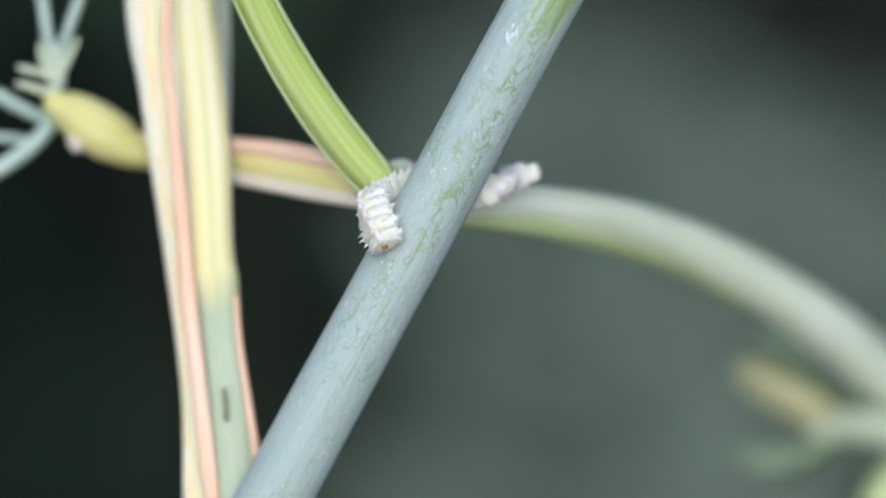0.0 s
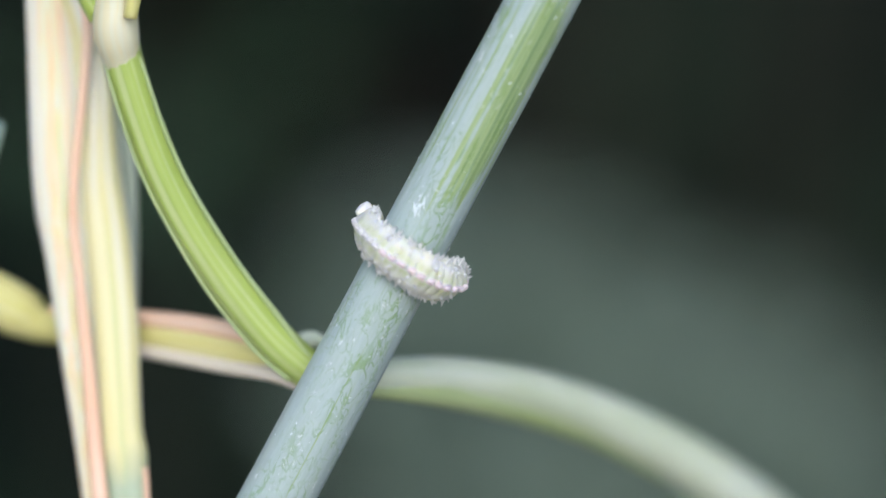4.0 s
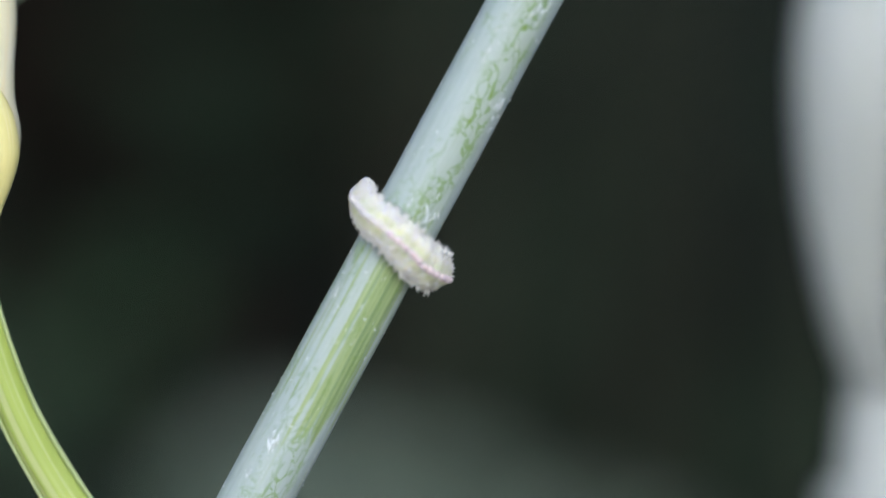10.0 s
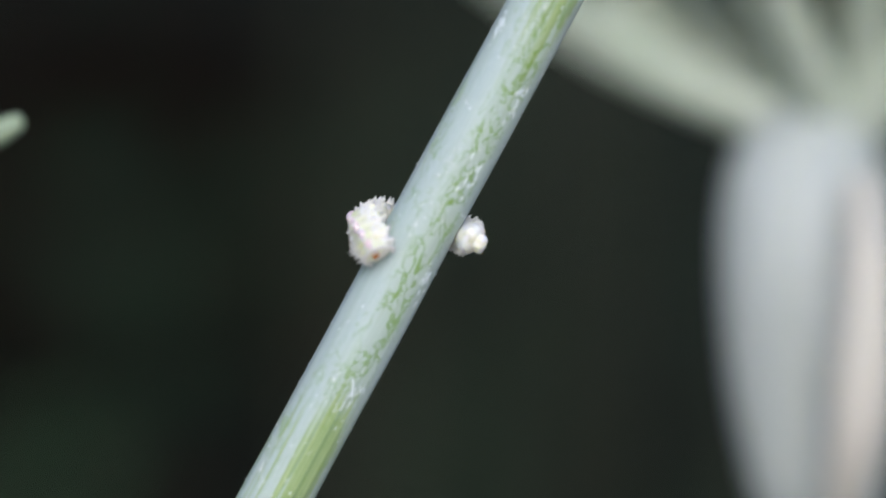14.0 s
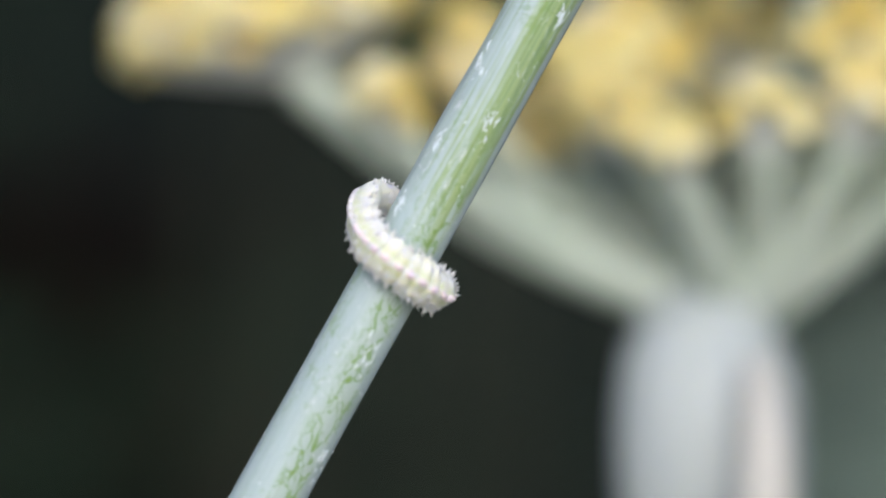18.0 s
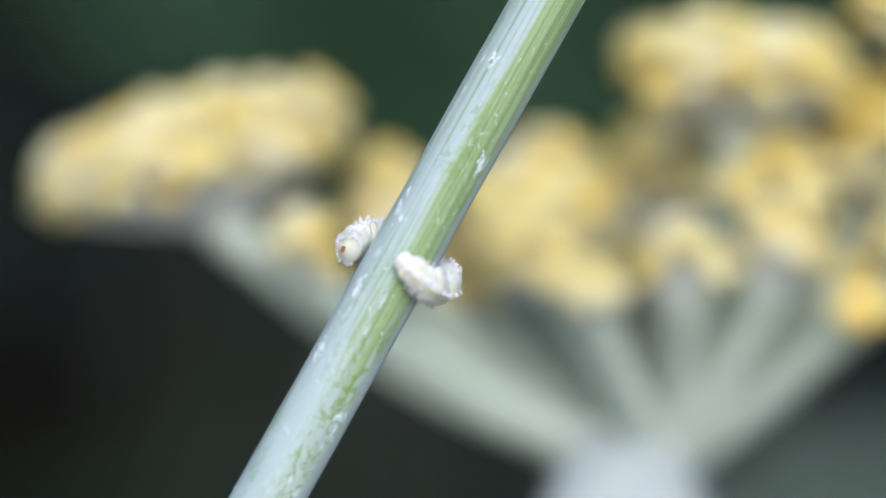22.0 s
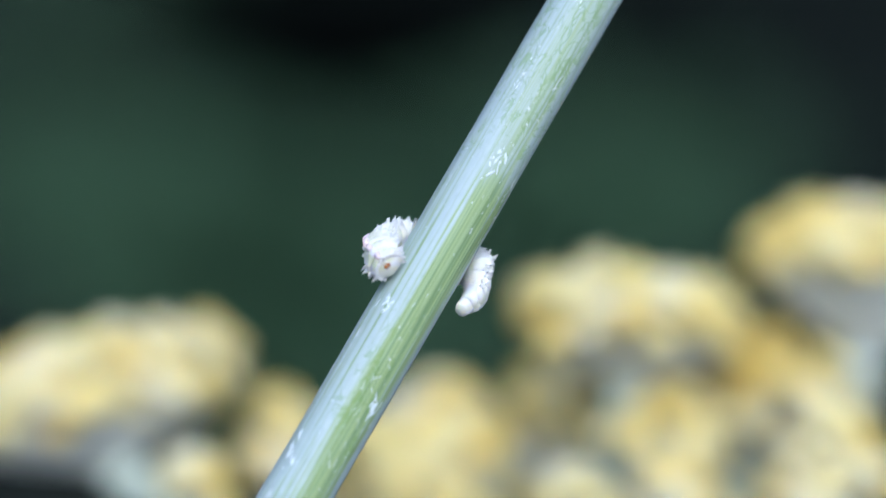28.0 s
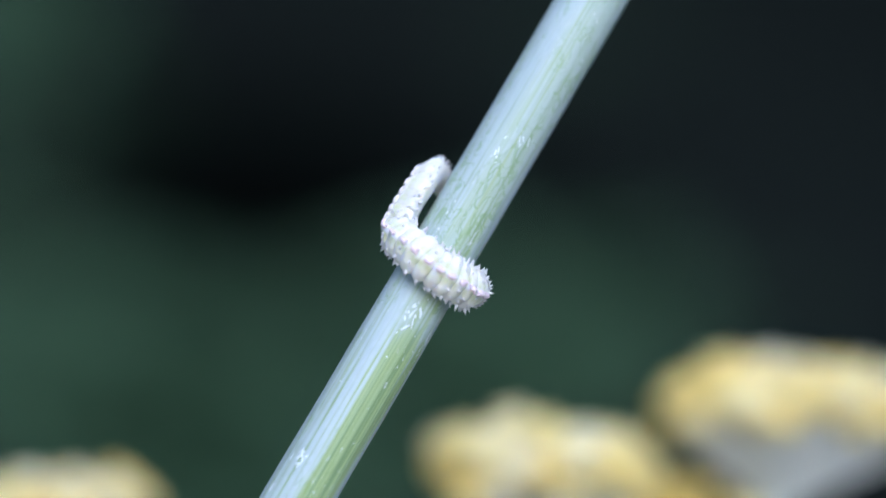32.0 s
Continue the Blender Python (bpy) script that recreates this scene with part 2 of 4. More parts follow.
M_STEM = bloom_stem()
M_GREEN = stalk("fresh_green_stalk", (0.35, 0.44, 0.09), (0.43, 0.52, 0.14), (0.56, 0.62, 0.32), 0.6, 0.02, 0.5, 2.6)
M_PALE = stalk("pale_green_stalk", (0.56, 0.62, 0.44), (0.66, 0.70, 0.58), (0.70, 0.74, 0.66), 0.4)
M_YELLOW = stalk("yellowed_stalk", (0.60, 0.56, 0.19), (0.70, 0.64, 0.30), (0.72, 0.68, 0.40), 0.5)
M_CREAM = stalk("cream_sheath", (0.67, 0.63, 0.42), (0.71, 0.69, 0.56), (0.72, 0.62, 0.36), 0.5)
M_PEACH = stalk("peach_dry_edge", (0.80, 0.50, 0.34), (0.82, 0.58, 0.44), (0.82, 0.68, 0.58), 0.4)
M_UNDER = stalk("dull_green_underside", (0.38, 0.46, 0.20), (0.46, 0.54, 0.29), (0.56, 0.62, 0.40), 0.4)
M_GREY = stalk("grey_green_stalk", (0.40, 0.48, 0.30), (0.50, 0.56, 0.42), (0.60, 0.62, 0.52), 0.5)
M_BLUE = stalk("blue_green_leaf_stalk", (0.40, 0.52, 0.44), (0.50, 0.60, 0.55), (0.60, 0.66, 0.62), 0.3)
M_SHEATH = stalk("grey_white_sheath", (0.37, 0.40, 0.40), (0.45, 0.48, 0.475), (0.47, 0.50, 0.45), 0.4, 0.02, 0.5, 0.5)
M_FOLD = stalk("pinkish_cream_fold", (0.62, 0.55, 0.48), (0.66, 0.61, 0.55), (0.66, 0.60, 0.45), 0.4)
M_RAY = stalk("pale_umbel_ray", (0.43, 0.50, 0.40), (0.52, 0.57, 0.49), (0.60, 0.63, 0.57), 0.3)
M_SOFTFOLD = stalk("greyish_cream_fold", (0.50, 0.48, 0.44), (0.54, 0.51, 0.47), (0.54, 0.51, 0.42), 0.4)
M_DIMTIP = stalk("dull_green_shoot", (0.26, 0.33, 0.22), (0.34, 0.40, 0.30), (0.38, 0.44, 0.34), 0.3)
M_DIMLEAF = stalk("dull_green_lobe", (0.16, 0.22, 0.13), (0.22, 0.28, 0.19), (0.28, 0.32, 0.22), 0.3)
M_DIMYELLOW = stalk("dull_yellow_lobe", (0.33, 0.34, 0.15), (0.42, 0.40, 0.26), (0.44, 0.40, 0.20), 0.4)
M_BANDS = striped_sheath()
M_FLOWER = petals()
M_TWOTONE = two_tone()
M_OVARY = plain("pale_green_flower_base", (0.74, 0.70, 0.42), (0.80, 0.78, 0.58), 500.0, 0.5, 0.0, 0.1)
M_PEDICEL = plain("pale_pedicel", (0.78, 0.80, 0.74), (0.84, 0.86, 0.82), 500.0, 0.5, 0.0, 0.35)
M_SKIN = larva_skin("cream_larva_skin", (0.82, 0.80, 0.71), (0.62, 0.65, 0.35), 0.9)
M_HEAD = larva_skin("whitish_larva_skin", (0.82, 0.79, 0.73), (0.62, 0.62, 0.40), 0.8)
M_STRIPE = plain("pink_white_stripe", (0.84, 0.64, 0.67), (0.86, 0.75, 0.76), 1500.0, 0.4, 0.3)
M_STRIPEPALE = plain("cream_white_stripe", (0.78, 0.72, 0.68), (0.82, 0.79, 0.75), 1500.0, 0.4, 0.3)
M_BRISTLE = plain("whitish_bristle", (0.84, 0.82, 0.79), (0.88, 0.87, 0.86), 3000.0, 0.45, 0.0, 0.25)
M_SPOT = plain("red_brown_tube", (0.30, 0.10, 0.03), (0.42, 0.17, 0.05), 5000.0, 0.4)
M_WAX = plain("white_wax", (0.63, 0.70, 0.74), (0.76, 0.81, 0.83), 2000.0, 0.5)
M_DARKSPOT = plain("dark_stalk_spot", (0.20, 0.22, 0.13), (0.26, 0.27, 0.17), 2000.0, 0.7)
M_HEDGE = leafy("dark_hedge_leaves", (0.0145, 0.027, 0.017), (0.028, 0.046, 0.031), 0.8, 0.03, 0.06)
# Hedge core: the deep shade between twigs is put into this near-black colour.
M_CORE = plain("shade_dark_hedge_core", (0.0082, 0.0112, 0.0117), (0.0142, 0.0190, 0.0178), 30.0, 0.95, gloss=0.04)
M_REDDARK = leafy("dark_reddish_leaves", (0.016, 0.0085, 0.008), (0.026, 0.015, 0.013), 0.8, 0.03, 0.06)
M_GREYLEAF = leafy("grey_green_leaves", (0.155, 0.205, 0.168), (0.23, 0.29, 0.243))
M_MIDLEAF = leafy("mid_green_leaves", (0.045, 0.096, 0.048), (0.080, 0.145, 0.083))
M_TWIG = plain("brown_twig", (0.020, 0.024, 0.014), (0.034, 0.038, 0.022), 200.0, 0.8)


# Ground out of view, made pale to bounce light up under the umbels.
def soil():
    n = Nodes("pale_bounce_soil", 0.95, 0.0, 0.2)
    a = n.noise(n.local((3.0, 3.0, 3.0)), 1.0, 6.0, 0.65)
    b = n.noise(n.local((60.0, 60.0, 60.0)), 1.0, 4.0)
    c = n.mix(a, (0.32, 0.30, 0.26), (0.44, 0.42, 0.37))
    c = n.mix(n.math("MULTIPLY", b, 0.5), c, (0.20, 0.19, 0.15))
    n.bump(b, 0.6, 0.01)
    return n.done(c)


M_SOIL = soil()


# ---- builders ----
def at(p):
    """From millimetres beside the eye to the world."""
    return Vector(p[:3]) * MM + EYE


def part(name, bm, material, parent=None, label="", smooth=True):
    me = bpy.data.meshes.new(name)
    bm.normal_update()
    for fc in bm.faces:
        fc.smooth = smooth
    bm.to_mesh(me)
    bm.free()
    me.materials.append(material)
    ob = new(name, me)
    if parent:
        ob.parent = parent
    if label:
        ob["label"] = label
    return ob


def thing(name, label, category, place=(0, 0, 0), group="", kind=""):
    ob = new(name)
    ob.empty_display_size = 0.01
    ob.location = place
    return tagged(ob, label, category, group, kind)


def spline(points, steps):
    """Points along a smooth curve through points (any number of coordinates), evenly by index."""
    p = np.array(points, float)
    g = np.gradient(p, axis=0) if len(p) > 2 else np.repeat(p[1:] - p[:1], 2, 0)
    out = []
    for s in np.linspace(0, len(p) - 1, steps):
        i = min(int(s), len(p) - 2)
        z = s - i
        out.append((2 * z**3 - 3 * z**2 + 1) * p[i] + (z**3 - 2 * z**2 + z) * g[i] + (3 * z**2 - 2 * z**3) * p[i + 1] + (z**3 - z**2) * g[i + 1])
    return np.array(out)


def tube(points, steps=40, sides=20, flat=1.0, ribs=0, depth=0.05, flat_to=(0, -1, 0), base=None, caps=True, wobble=0.0):
    """A tapered stalk along points (x, y, z, radius) in mm. flat: thickness towards flat_to, as a share of the width."""
    q = spline(points, steps)
    bm = bmesh.new()
    lay = bm.verts.layers.float_vector.new("lay")
    ref, along, rings = Vector(flat_to), 0.0, []
    for k in range(steps):
        c = Vector(q[k][:3])
        tan = Vector(q[min(k + 1, steps - 1)][:3]) - Vector(q[max(k - 1, 0)][:3])
        tan.normalize()
        front = (ref - tan * ref.dot(tan)).normalized()
        side = tan.cross(front)
        if k:
            along += (c - Vector(q[k - 1][:3])).length
        ring = []
        for j in range(sides):
            a = 2 * math.pi * j / sides
            r = max(q[k][3], 0.02)
            if ribs:
                r *= 1 + depth * math.cos(ribs * a)
            if wobble:
                r *= 1 + wobble * noise.noise((math.cos(a) * 1.3, math.sin(a) * 1.3, along * 0.15))
            off = side * (math.cos(a) * r) + front * (math.sin(a) * r * flat)
            v = bm.verts.new((c + off) * MM + (EYE if base is None else EYE - base))
            v[lay] = (math.cos(a) * r, math.sin(a) * r, along)
            ring.append(v)
        rings.append(ring)
    for r0, r1 in zip(rings, rings[1:]):
        for j in range(sides):
            bm.faces.new((r0[j], r0[(j + 1) % sides], r1[(j + 1) % sides], r1[j]))
    if caps:
        bm.faces.new(rings[0][::-1])
        bm.faces.new(rings[-1])
    return bm


def lump(bm, c, rx, ry, rz, turn=None, seg=8, rings=5):
    """Adds a rounded lump to bm; c and radii in the units of bm."""
    m = Matrix.Translation(c) @ (turn if turn else Matrix.Identity(4)) @ Matrix.Diagonal((rx, ry, rz, 1))
    bmesh.ops.create_uvsphere(bm, u_segments=seg, v_segments=rings, radius=1, matrix=m)
    return bm


# ---- ground and hedge ----
def ground():
    bm = bmesh.new()
    n, size = 60, 40.0
    rows = []
    for i in range(n + 1):
        row = []
        for j in range(n + 1):
            u, v = (2 * j / n - 1), (2 * i / n - 1)
            x, y = math.copysign(abs(u) ** 2.2, u) * size, math.copysign(abs(v) ** 2.2, v) * size
            z = 0.02 * noise.noise((x * 1.5, y * 1.5, 0)) if math.hypot(x, y) > 0.5 else 0.0
            row.append(bm.verts.new((x, y, z - 0.004)))
        rows.append(row)
    for a, b in zip(rows, rows[1:]):
        for j in range(n):
            bm.faces.new((a[j], a[j + 1], b[j + 1], b[j]))
    tagged(part("ground", bm, M_SOIL), "unseen garden soil, kept pale to bounce light up under the plants", "ground", kind="structure")


def leaf_mesh(place, out, size, verts, faces, rnd):
    """One folded, pointed leaf of six corners."""
    out = Vector(out).normalized()
    side = out.cross(Vector((rnd.uniform(-1, 1), rnd.uniform(-1, 1), rnd.uniform(-1, 1)))).normalized()
    up = side.cross(out)
    b = len(verts)
    w = size * rnd.uniform(0.28, 0.42)
    for a, s, h in ((0, 0, 0), (0.4, 1, 0.25), (0.45, 0, 0), (0.4, -1, 0.25), (1, 0, -0.3)):
        verts.append(tuple(Vector(place) + out * (a * size) + side * (s * w) + up * (h * w)))
    faces += [(b, b + 1, b + 2), (b, b + 2, b + 3), (b + 2, b + 1, b + 4), (b + 3, b + 2, b + 4)]


def leaf_cloud(name, spots, material, parent, rnd):
    verts, faces = [], []
    for place, out, size in spots:
        leaf_mesh(place, out, size, verts, faces, rnd)
    me = bpy.data.meshes.new(name)
    me.from_pydata(verts, [], faces)
    me.materials.append(material)
    ob = new(name, me)
    ob.parent = parent
    return ob


def lean(z):
    """The hedge's unseen crown, hung forward over its foot to shade the front below."""
    u = min(max((z - 1.62) / 0.8, 0.0), 1.0)
    return 1.0 * u * u * (3 - 2 * u)


def hollow(a, z):
    """How deep the hedge is hollowed: one dark hollow above, one below."""
    high = math.exp(-((a - 0.114) / 0.055) ** 2 - ((z - 1.375) / 0.085) ** 2)
    low = math.exp(-((a - 0.002) / 0.052) ** 2 - ((z - 0.97) / 0.09) ** 2)
    return min(0.85 * high + 0.6 * low, 1.0)


def hedge():
    rnd = random.Random(4)
    h = thing("hedge", "tall dark green garden hedge in deep shade", "hedge", (0, 2.1, 0))
    bm = bmesh.new()
    n = 130
    # cross-section: up the front, over the rounded top, down the back
    outline = [(0.0, 2.6 * k / 52) for k in range(53)] + [(0.25, 2.78), (0.6, 2.8), (0.9, 2.65)] + [(1.0, 2.4 - 2.4 * k / 6) for k in range(7)]
    rows = []
    for j in range(n + 1):
        a = -1.25 + 2.5 * j / n
        row = []
        for deep, z in outline:
            r = 2.5 + deep + 0.22 * noise.noise((a * 4, z * 2.2, deep)) - lean(z) * (1 - 0.6 * deep)
            if not deep:
                r += 0.8 * hollow(a, z)
            row.append(bm.verts.new((math.sin(a) * r, math.cos(a) * r - 2.1, z)))
        rows.append(row)
    for a, b in zip(rows, rows[1:]):
        for k in range(len(outline)):
            bm.faces.new((a[k], b[k], b[(k + 1) % len(outline)], a[(k + 1) % len(outline)]))
    bm.faces.new(rows[0])
    bm.faces.new(rows[-1][::-1])
    bmesh.ops.recalc_face_normals(bm, faces=bm.faces[:])
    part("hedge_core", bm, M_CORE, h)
    spots = []
    for _ in range(10500):
        a, z, r = rnd.uniform(-1.2, 1.2), rnd.uniform(0.05, 3.1), rnd.uniform(1.9, 2.4)
        bare = min(0.88, (z - 0.62) * 2.0)
        if 0.07 < a < 0.24 and 0.7 < z < 1.2:
            bare *= 0.6
        if rnd.random() < bare:
            continue
        if rnd.random() < 1.3 * hollow(a, z):
            continue
        r -= lean(z)
        spots.append(((math.sin(a) * r, math.cos(a) * r - 2.1, z), (rnd.uniform(-1, 1), -rnd.uniform(0.2, 1), rnd.uniform(-0.9, 0.4)), rnd.uniform(0.05, 0.11)))
    for _ in range(3000):
        a, deep = rnd.uniform(-1.22, 1.22), rnd.uniform(-0.05, 1.05)
        r, z = 2.5 + deep - 0.9 * (1 - 0.6 * deep), 2.7 + rnd.uniform(0, 0.16) - 0.3 * abs(deep - 0.5) ** 2
        spots.append(((math.sin(a) * r, math.cos(a) * r - 2.1, z), (rnd.uniform(-1, 1), rnd.uniform(-1, 1), rnd.uniform(0.1, 1)), rnd.uniform(0.05, 0.11)))
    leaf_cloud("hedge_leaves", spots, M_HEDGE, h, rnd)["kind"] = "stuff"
    # near-black reddish leaves, added to tint the dark inside the lower hollow
    spots = []
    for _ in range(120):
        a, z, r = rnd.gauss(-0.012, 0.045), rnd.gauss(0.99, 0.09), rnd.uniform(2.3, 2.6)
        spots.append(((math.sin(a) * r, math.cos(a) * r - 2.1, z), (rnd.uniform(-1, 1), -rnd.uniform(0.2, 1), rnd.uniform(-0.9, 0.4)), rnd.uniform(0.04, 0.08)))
    leaf_cloud("reddish_leaves", spots, M_REDDARK, h, rnd)["kind"] = "stuff"


def shrub(name, centres, radius, count, material, label, seed, leaf=0.03):
    """A leafy plant behind: a stem from the ground to each clump and a crown of small leaves."""
    rnd = random.Random(seed)
    first = at(centres[0])
    s = thing(name, label, "plant", (first.x, first.y, 0), "leafy plants before the hedge")
    spots = []
    for c in centres:
        w = at(c)
        top = Vector(c)
        foot = Vector((first.x / MM + rnd.uniform(-8, 8), first.y / MM + rnd.uniform(-8, 8), -1004))
        mid = (foot + top) / 2 + Vector((rnd.uniform(-40, 40), rnd.uniform(-30, 30), 60))
        part("stem", tube([(*foot, 5), (*mid, 4), (*top, 2)], 14, 8, base=Vector((first.x, first.y, 0))), M_TWIG, s)
        for _ in range(count):
            d = Vector((rnd.gauss(0, 1), rnd.gauss(0, 1), rnd.gauss(0, 1)))
            d = d.normalized() * radius * rnd.uniform(0.15, 1.0) ** 0.6
            d.y *= 0.6
            place = w + d - Vector((first.x, first.y, 0))
            spots.append((place, d.normalized() + Vector((rnd.uniform(-.6, .6), -0.4, rnd.uniform(-.2, .8))), leaf * rnd.uniform(0.6, 1.3)))
    leaf_cloud("leaves", spots, material, s, rnd)["kind"] = "stuff"


ground()
hedge()
shrub("leafy_shrub", [(32.6, 1086.6, -150.5), (57.6, 1113.9, -165), (87.6, 1129.2, -184.5), (114.8, 1123.1, -205.3)], 0.030, 110, M_GREYLEAF, "pale grey-green leafy plant out of focus before the hedge", 11)
shrub("leafy_shrub", [(36.8, 1076.9, -208.5), (56.9, 1127.5, -205.8), (19.6, 1103.2, -231.9), (70.5, 1120.2, -238.8)], 0.036, 70, M_GREYLEAF, "low grey-green leafy plant out of focus before the hedge", 12)
shrub("leafy_shrub", [(110.9, 1234.7, 139.7), (127.5, 1232.7, 143.3), (139.5, 1233, 128.6), (200.8, 1270.5, 170.6)], 0.019, 170, M_MIDLEAF, "mid-green leafy shrub out of focus before the hedge", 13)
shrub("leafy_shrub", [(60.5, 1234.4, 170.1), (93.4, 1285.4, 150.4), (123.6, 1285, 130.7)], 0.017, 62, M_MIDLEAF, "mid-green leafy shrub with a loose crown before the hedge", 14)
shrub("leafy_shrub", [(234, 1315.3, 176), (270, 1358.1, 188.7), (212, 1322.2, 150.5)], 0.018, 60, M_MIDLEAF, "mid-green leafy shrub behind the yellow umbel", 15)
shrub("leafy_shrub", [(72, 1316.2, 279.5), (169.5, 1279.5, 132.4), (101.7, 1313.7, 161.3)], 0.022, 38, M_MIDLEAF, "tall mid-green leafy shrub before the hedge", 16)
shrub("leafy_shrub", [(206.5, 1026.9, -5.1), (216.1, 1045.1, -25)], 0.02, 16, M_GREYLEAF, "grey-green leafy plant behind the sheathed stalk", 17)
shrub("leafy_shrub", [(-37.8, 1143.4, -89.7), (-62.1, 1143.4, -74.2)], 0.028, 5, M_MIDLEAF, "thin mid-green leafy plant before the hedge", 18)

# ---- the fennel plant with the slanting stem ----
A = (-2.28, 244.77, -36.57)
AX = Vector((0.4755, -0.0420, 0.8787))


def on_axis(h):
    """A point of the slanting stem's axis, h mm above its mark, in mm beside the eye."""
    return Vector(A) + AX * h


def fennel():
    root = on_axis(-22)
    foot = Vector((root.x - 12, root.y + 6, -1004))
    base = Vector((foot.x * MM, foot.y * MM, 0))
    p = thing("fennel_plant", "slender fennel plant with bluish-green stems and yellowing leaf sheaths", "plant", base)

    # parent stalk from the soil up to the node under the slanting stem
    part("root_stalk", tube([(*foot, 6.0), (foot.x - 1, foot.y, -600, 5.0), (foot.x + 2, foot.y - 2, -250, 4.2), (root.x - 6, root.y + 3, root.z - 30, 3.8), (*root, 3.2)],
                            40, 24, base=base), M_STEM, p)
    stem = part("main_stem", tube([(*on_axis(h), w) for h, w in ((-26, 2.16), (-10, 2.12), (15, 2.03), (45, 1.98), (80, 1.94), (110, 1.92), (135, 1.90))], 220, 64, base=base, ribs=16, depth=0.006, wobble=0.02), M_STEM, p,
                "waxy bluish-green stem with green stripes and scratches")
    # wax flecks standing on the bloom
    rnd = random.Random(21)
    bm = bmesh.new()
    front = (Vector((0, -1, 0)) - AX * Vector((0, -1, 0)).dot(AX)).normalized()
    side = AX.cross(front)
    def sliver(h, a, long_, wide, spin):
        """A flat crumb of wax lying on the stem."""
        n_ = front * math.cos(a) - side * math.sin(a)
        turn = Matrix((AX, n_.cross(AX), n_)).transposed().to_4x4() @ pose(0, 0, 0, 0, 0, spin)
        c = (on_axis(h) + n_ * (2.09 - 0.0021 * h)) * MM + EYE - base
        lump(bm, c, long_ * MM, wide * MM, 0.035 * MM, turn, 6, 4)

    for _ in range(260):
        s = rnd.choice((0.025, 0.03, 0.04, 0.06))
        sliver(rnd.uniform(-20, 105), rnd.uniform(-1.7, 1.7), s * rnd.uniform(1, 2.2), s * rnd.uniform(0.5, 1.0), rnd.uniform(-40, 40))
    # clots of wax: height on the stem, degrees round it from the front, spread
    for h0, a0, wide in ((58.8, -14, 0.5), (56.4, 50, 0.3), (43.8, -29, 0.6), (37.1, -50, 0.7), (82.5, -6, 0.55), (93, 14, 0.5), (99.1, -7, 0.6), (94.9, -18, 0.5),
                         (49, -40, 0.6), (66, -38, 0.5), (72, 40, 0.5), (88, 30, 0.6), (52, 58, 0.5), (30, -30, 0.5), (14, 25, 0.4), (62, 55, 0.6)):
        for _ in range(11):
            sliver(h0 + rnd.gauss(0, wide), radians(a0) + rnd.gauss(0, wide * 0.2), rnd.uniform(0.1, 0.42), rnd.uniform(0.03, 0.09), rnd.uniform(-35, 35))
    part("wax_bloom", bm, M_WAX, stem, "tiny white wax flecks")["kind"] = "stuff"

    # yellowing leaf stalk that rises beside it
    T = lambda pts, steps=46, sides=20, **k: tube(pts, steps, sides, base=base, **k)
    sheath = part("leaf_sheath", T([(-14.9, 248.3, -53.9, 1.02), (-15, 248.8, -51.5, 1.02), (-15.4, 250.8, -46.4, 0.75), (-16.3, 252.9, -39.8, 0.69), (-16.9, 253.8, -33, 1.1), (-17.3, 254.4, -27.9, 1.44), (-17.8, 254.9, -22.8, 1.72), (-18.5, 255.7, -8.9, 1.38), (-19.8, 255.7, -3.4, 1.31)], flat=0.45), M_BANDS, p,
                  "cream dying leaf sheath with yellow and peach bands")
    part("dry_edge", T([(-14.1, 247, -52.5, 0.44), (-14.5, 247.8, -49.3, 0.51), (-15.1, 249.3, -44.4, 0.48), (-15.7, 250.7, -39.4, 0.48), (-16.1, 251.6, -34.4, 0.41), (-16.6, 252.3, -28.7, 0.31), (-16.9, 252.8, -23.9, 0.27), (-15.9, 253.6, -13.9, 0.31), (-16.7, 253.8, -8.8, 0.27)], flat=0.5), M_PEACH, sheath, "peach-pink dry edge")
    stalk_ = part("leaf_stalk", T([(-12.5, 247.4, -53.7, 1.56), (-13, 248.8, -50.1, 1.43), (-13.5, 250.2, -45.6, 1.3), (-14, 251.7, -41.7, 1.3), (-14.1, 252, -39.6, 1.4), (-14.3, 252.3, -37.6, 1.3), (-14.6, 253.6, -31.2, 1.37), (-15, 254.3, -26.1, 1.37), (-15.4, 254.8, -22.8, 1.31), (-15.9, 255.2, -15, 0.96), (-17.9, 255.3, -8.9, 0.96)], 70, 28, flat=0.65, ribs=8, depth=0.03), M_TWOTONE, p, "leaf stalk, grey-green below and yellow above")
    part("red_edge", T([(-11.1, 247.5, -52, 0.31), (-11.6, 248.4, -49.1, 0.27), (-12.1, 249.4, -46.1, 0.24), (-12.6, 250.5, -42.9, 0.2), (-12.8, 251.6, -40.3, 0.17)], 30, 10), M_PEACH, stalk_, "pink edge strip")
    bm = bmesh.new()
    for x in [(-13.3, 248.4, -46.5), (-13.3, 248.4, -47), (-13.4, 248.6, -46)]:
        lump(bm, at(x) - base, 0.16 * MM, 0.1 * MM, 0.6 * MM)
    part("dark_spot", bm, M_DARKSPOT, stalk_, "small dark mark")
    part("side_stalk", T([(-13.8, 256.4, -37.5, 0.35), (-13.9, 257, -33.4, 0.45), (-13.9, 257.6, -28.2, 0.59), (-14, 258.1, -23.1, 0.7), (-14.3, 258.4, -19.4, 0.83), (-14.7, 258.7, -13.2, 0.77), (-15.6, 258.9, -7, 0.77)]), M_PALE, p, "pale green leaf stalk")

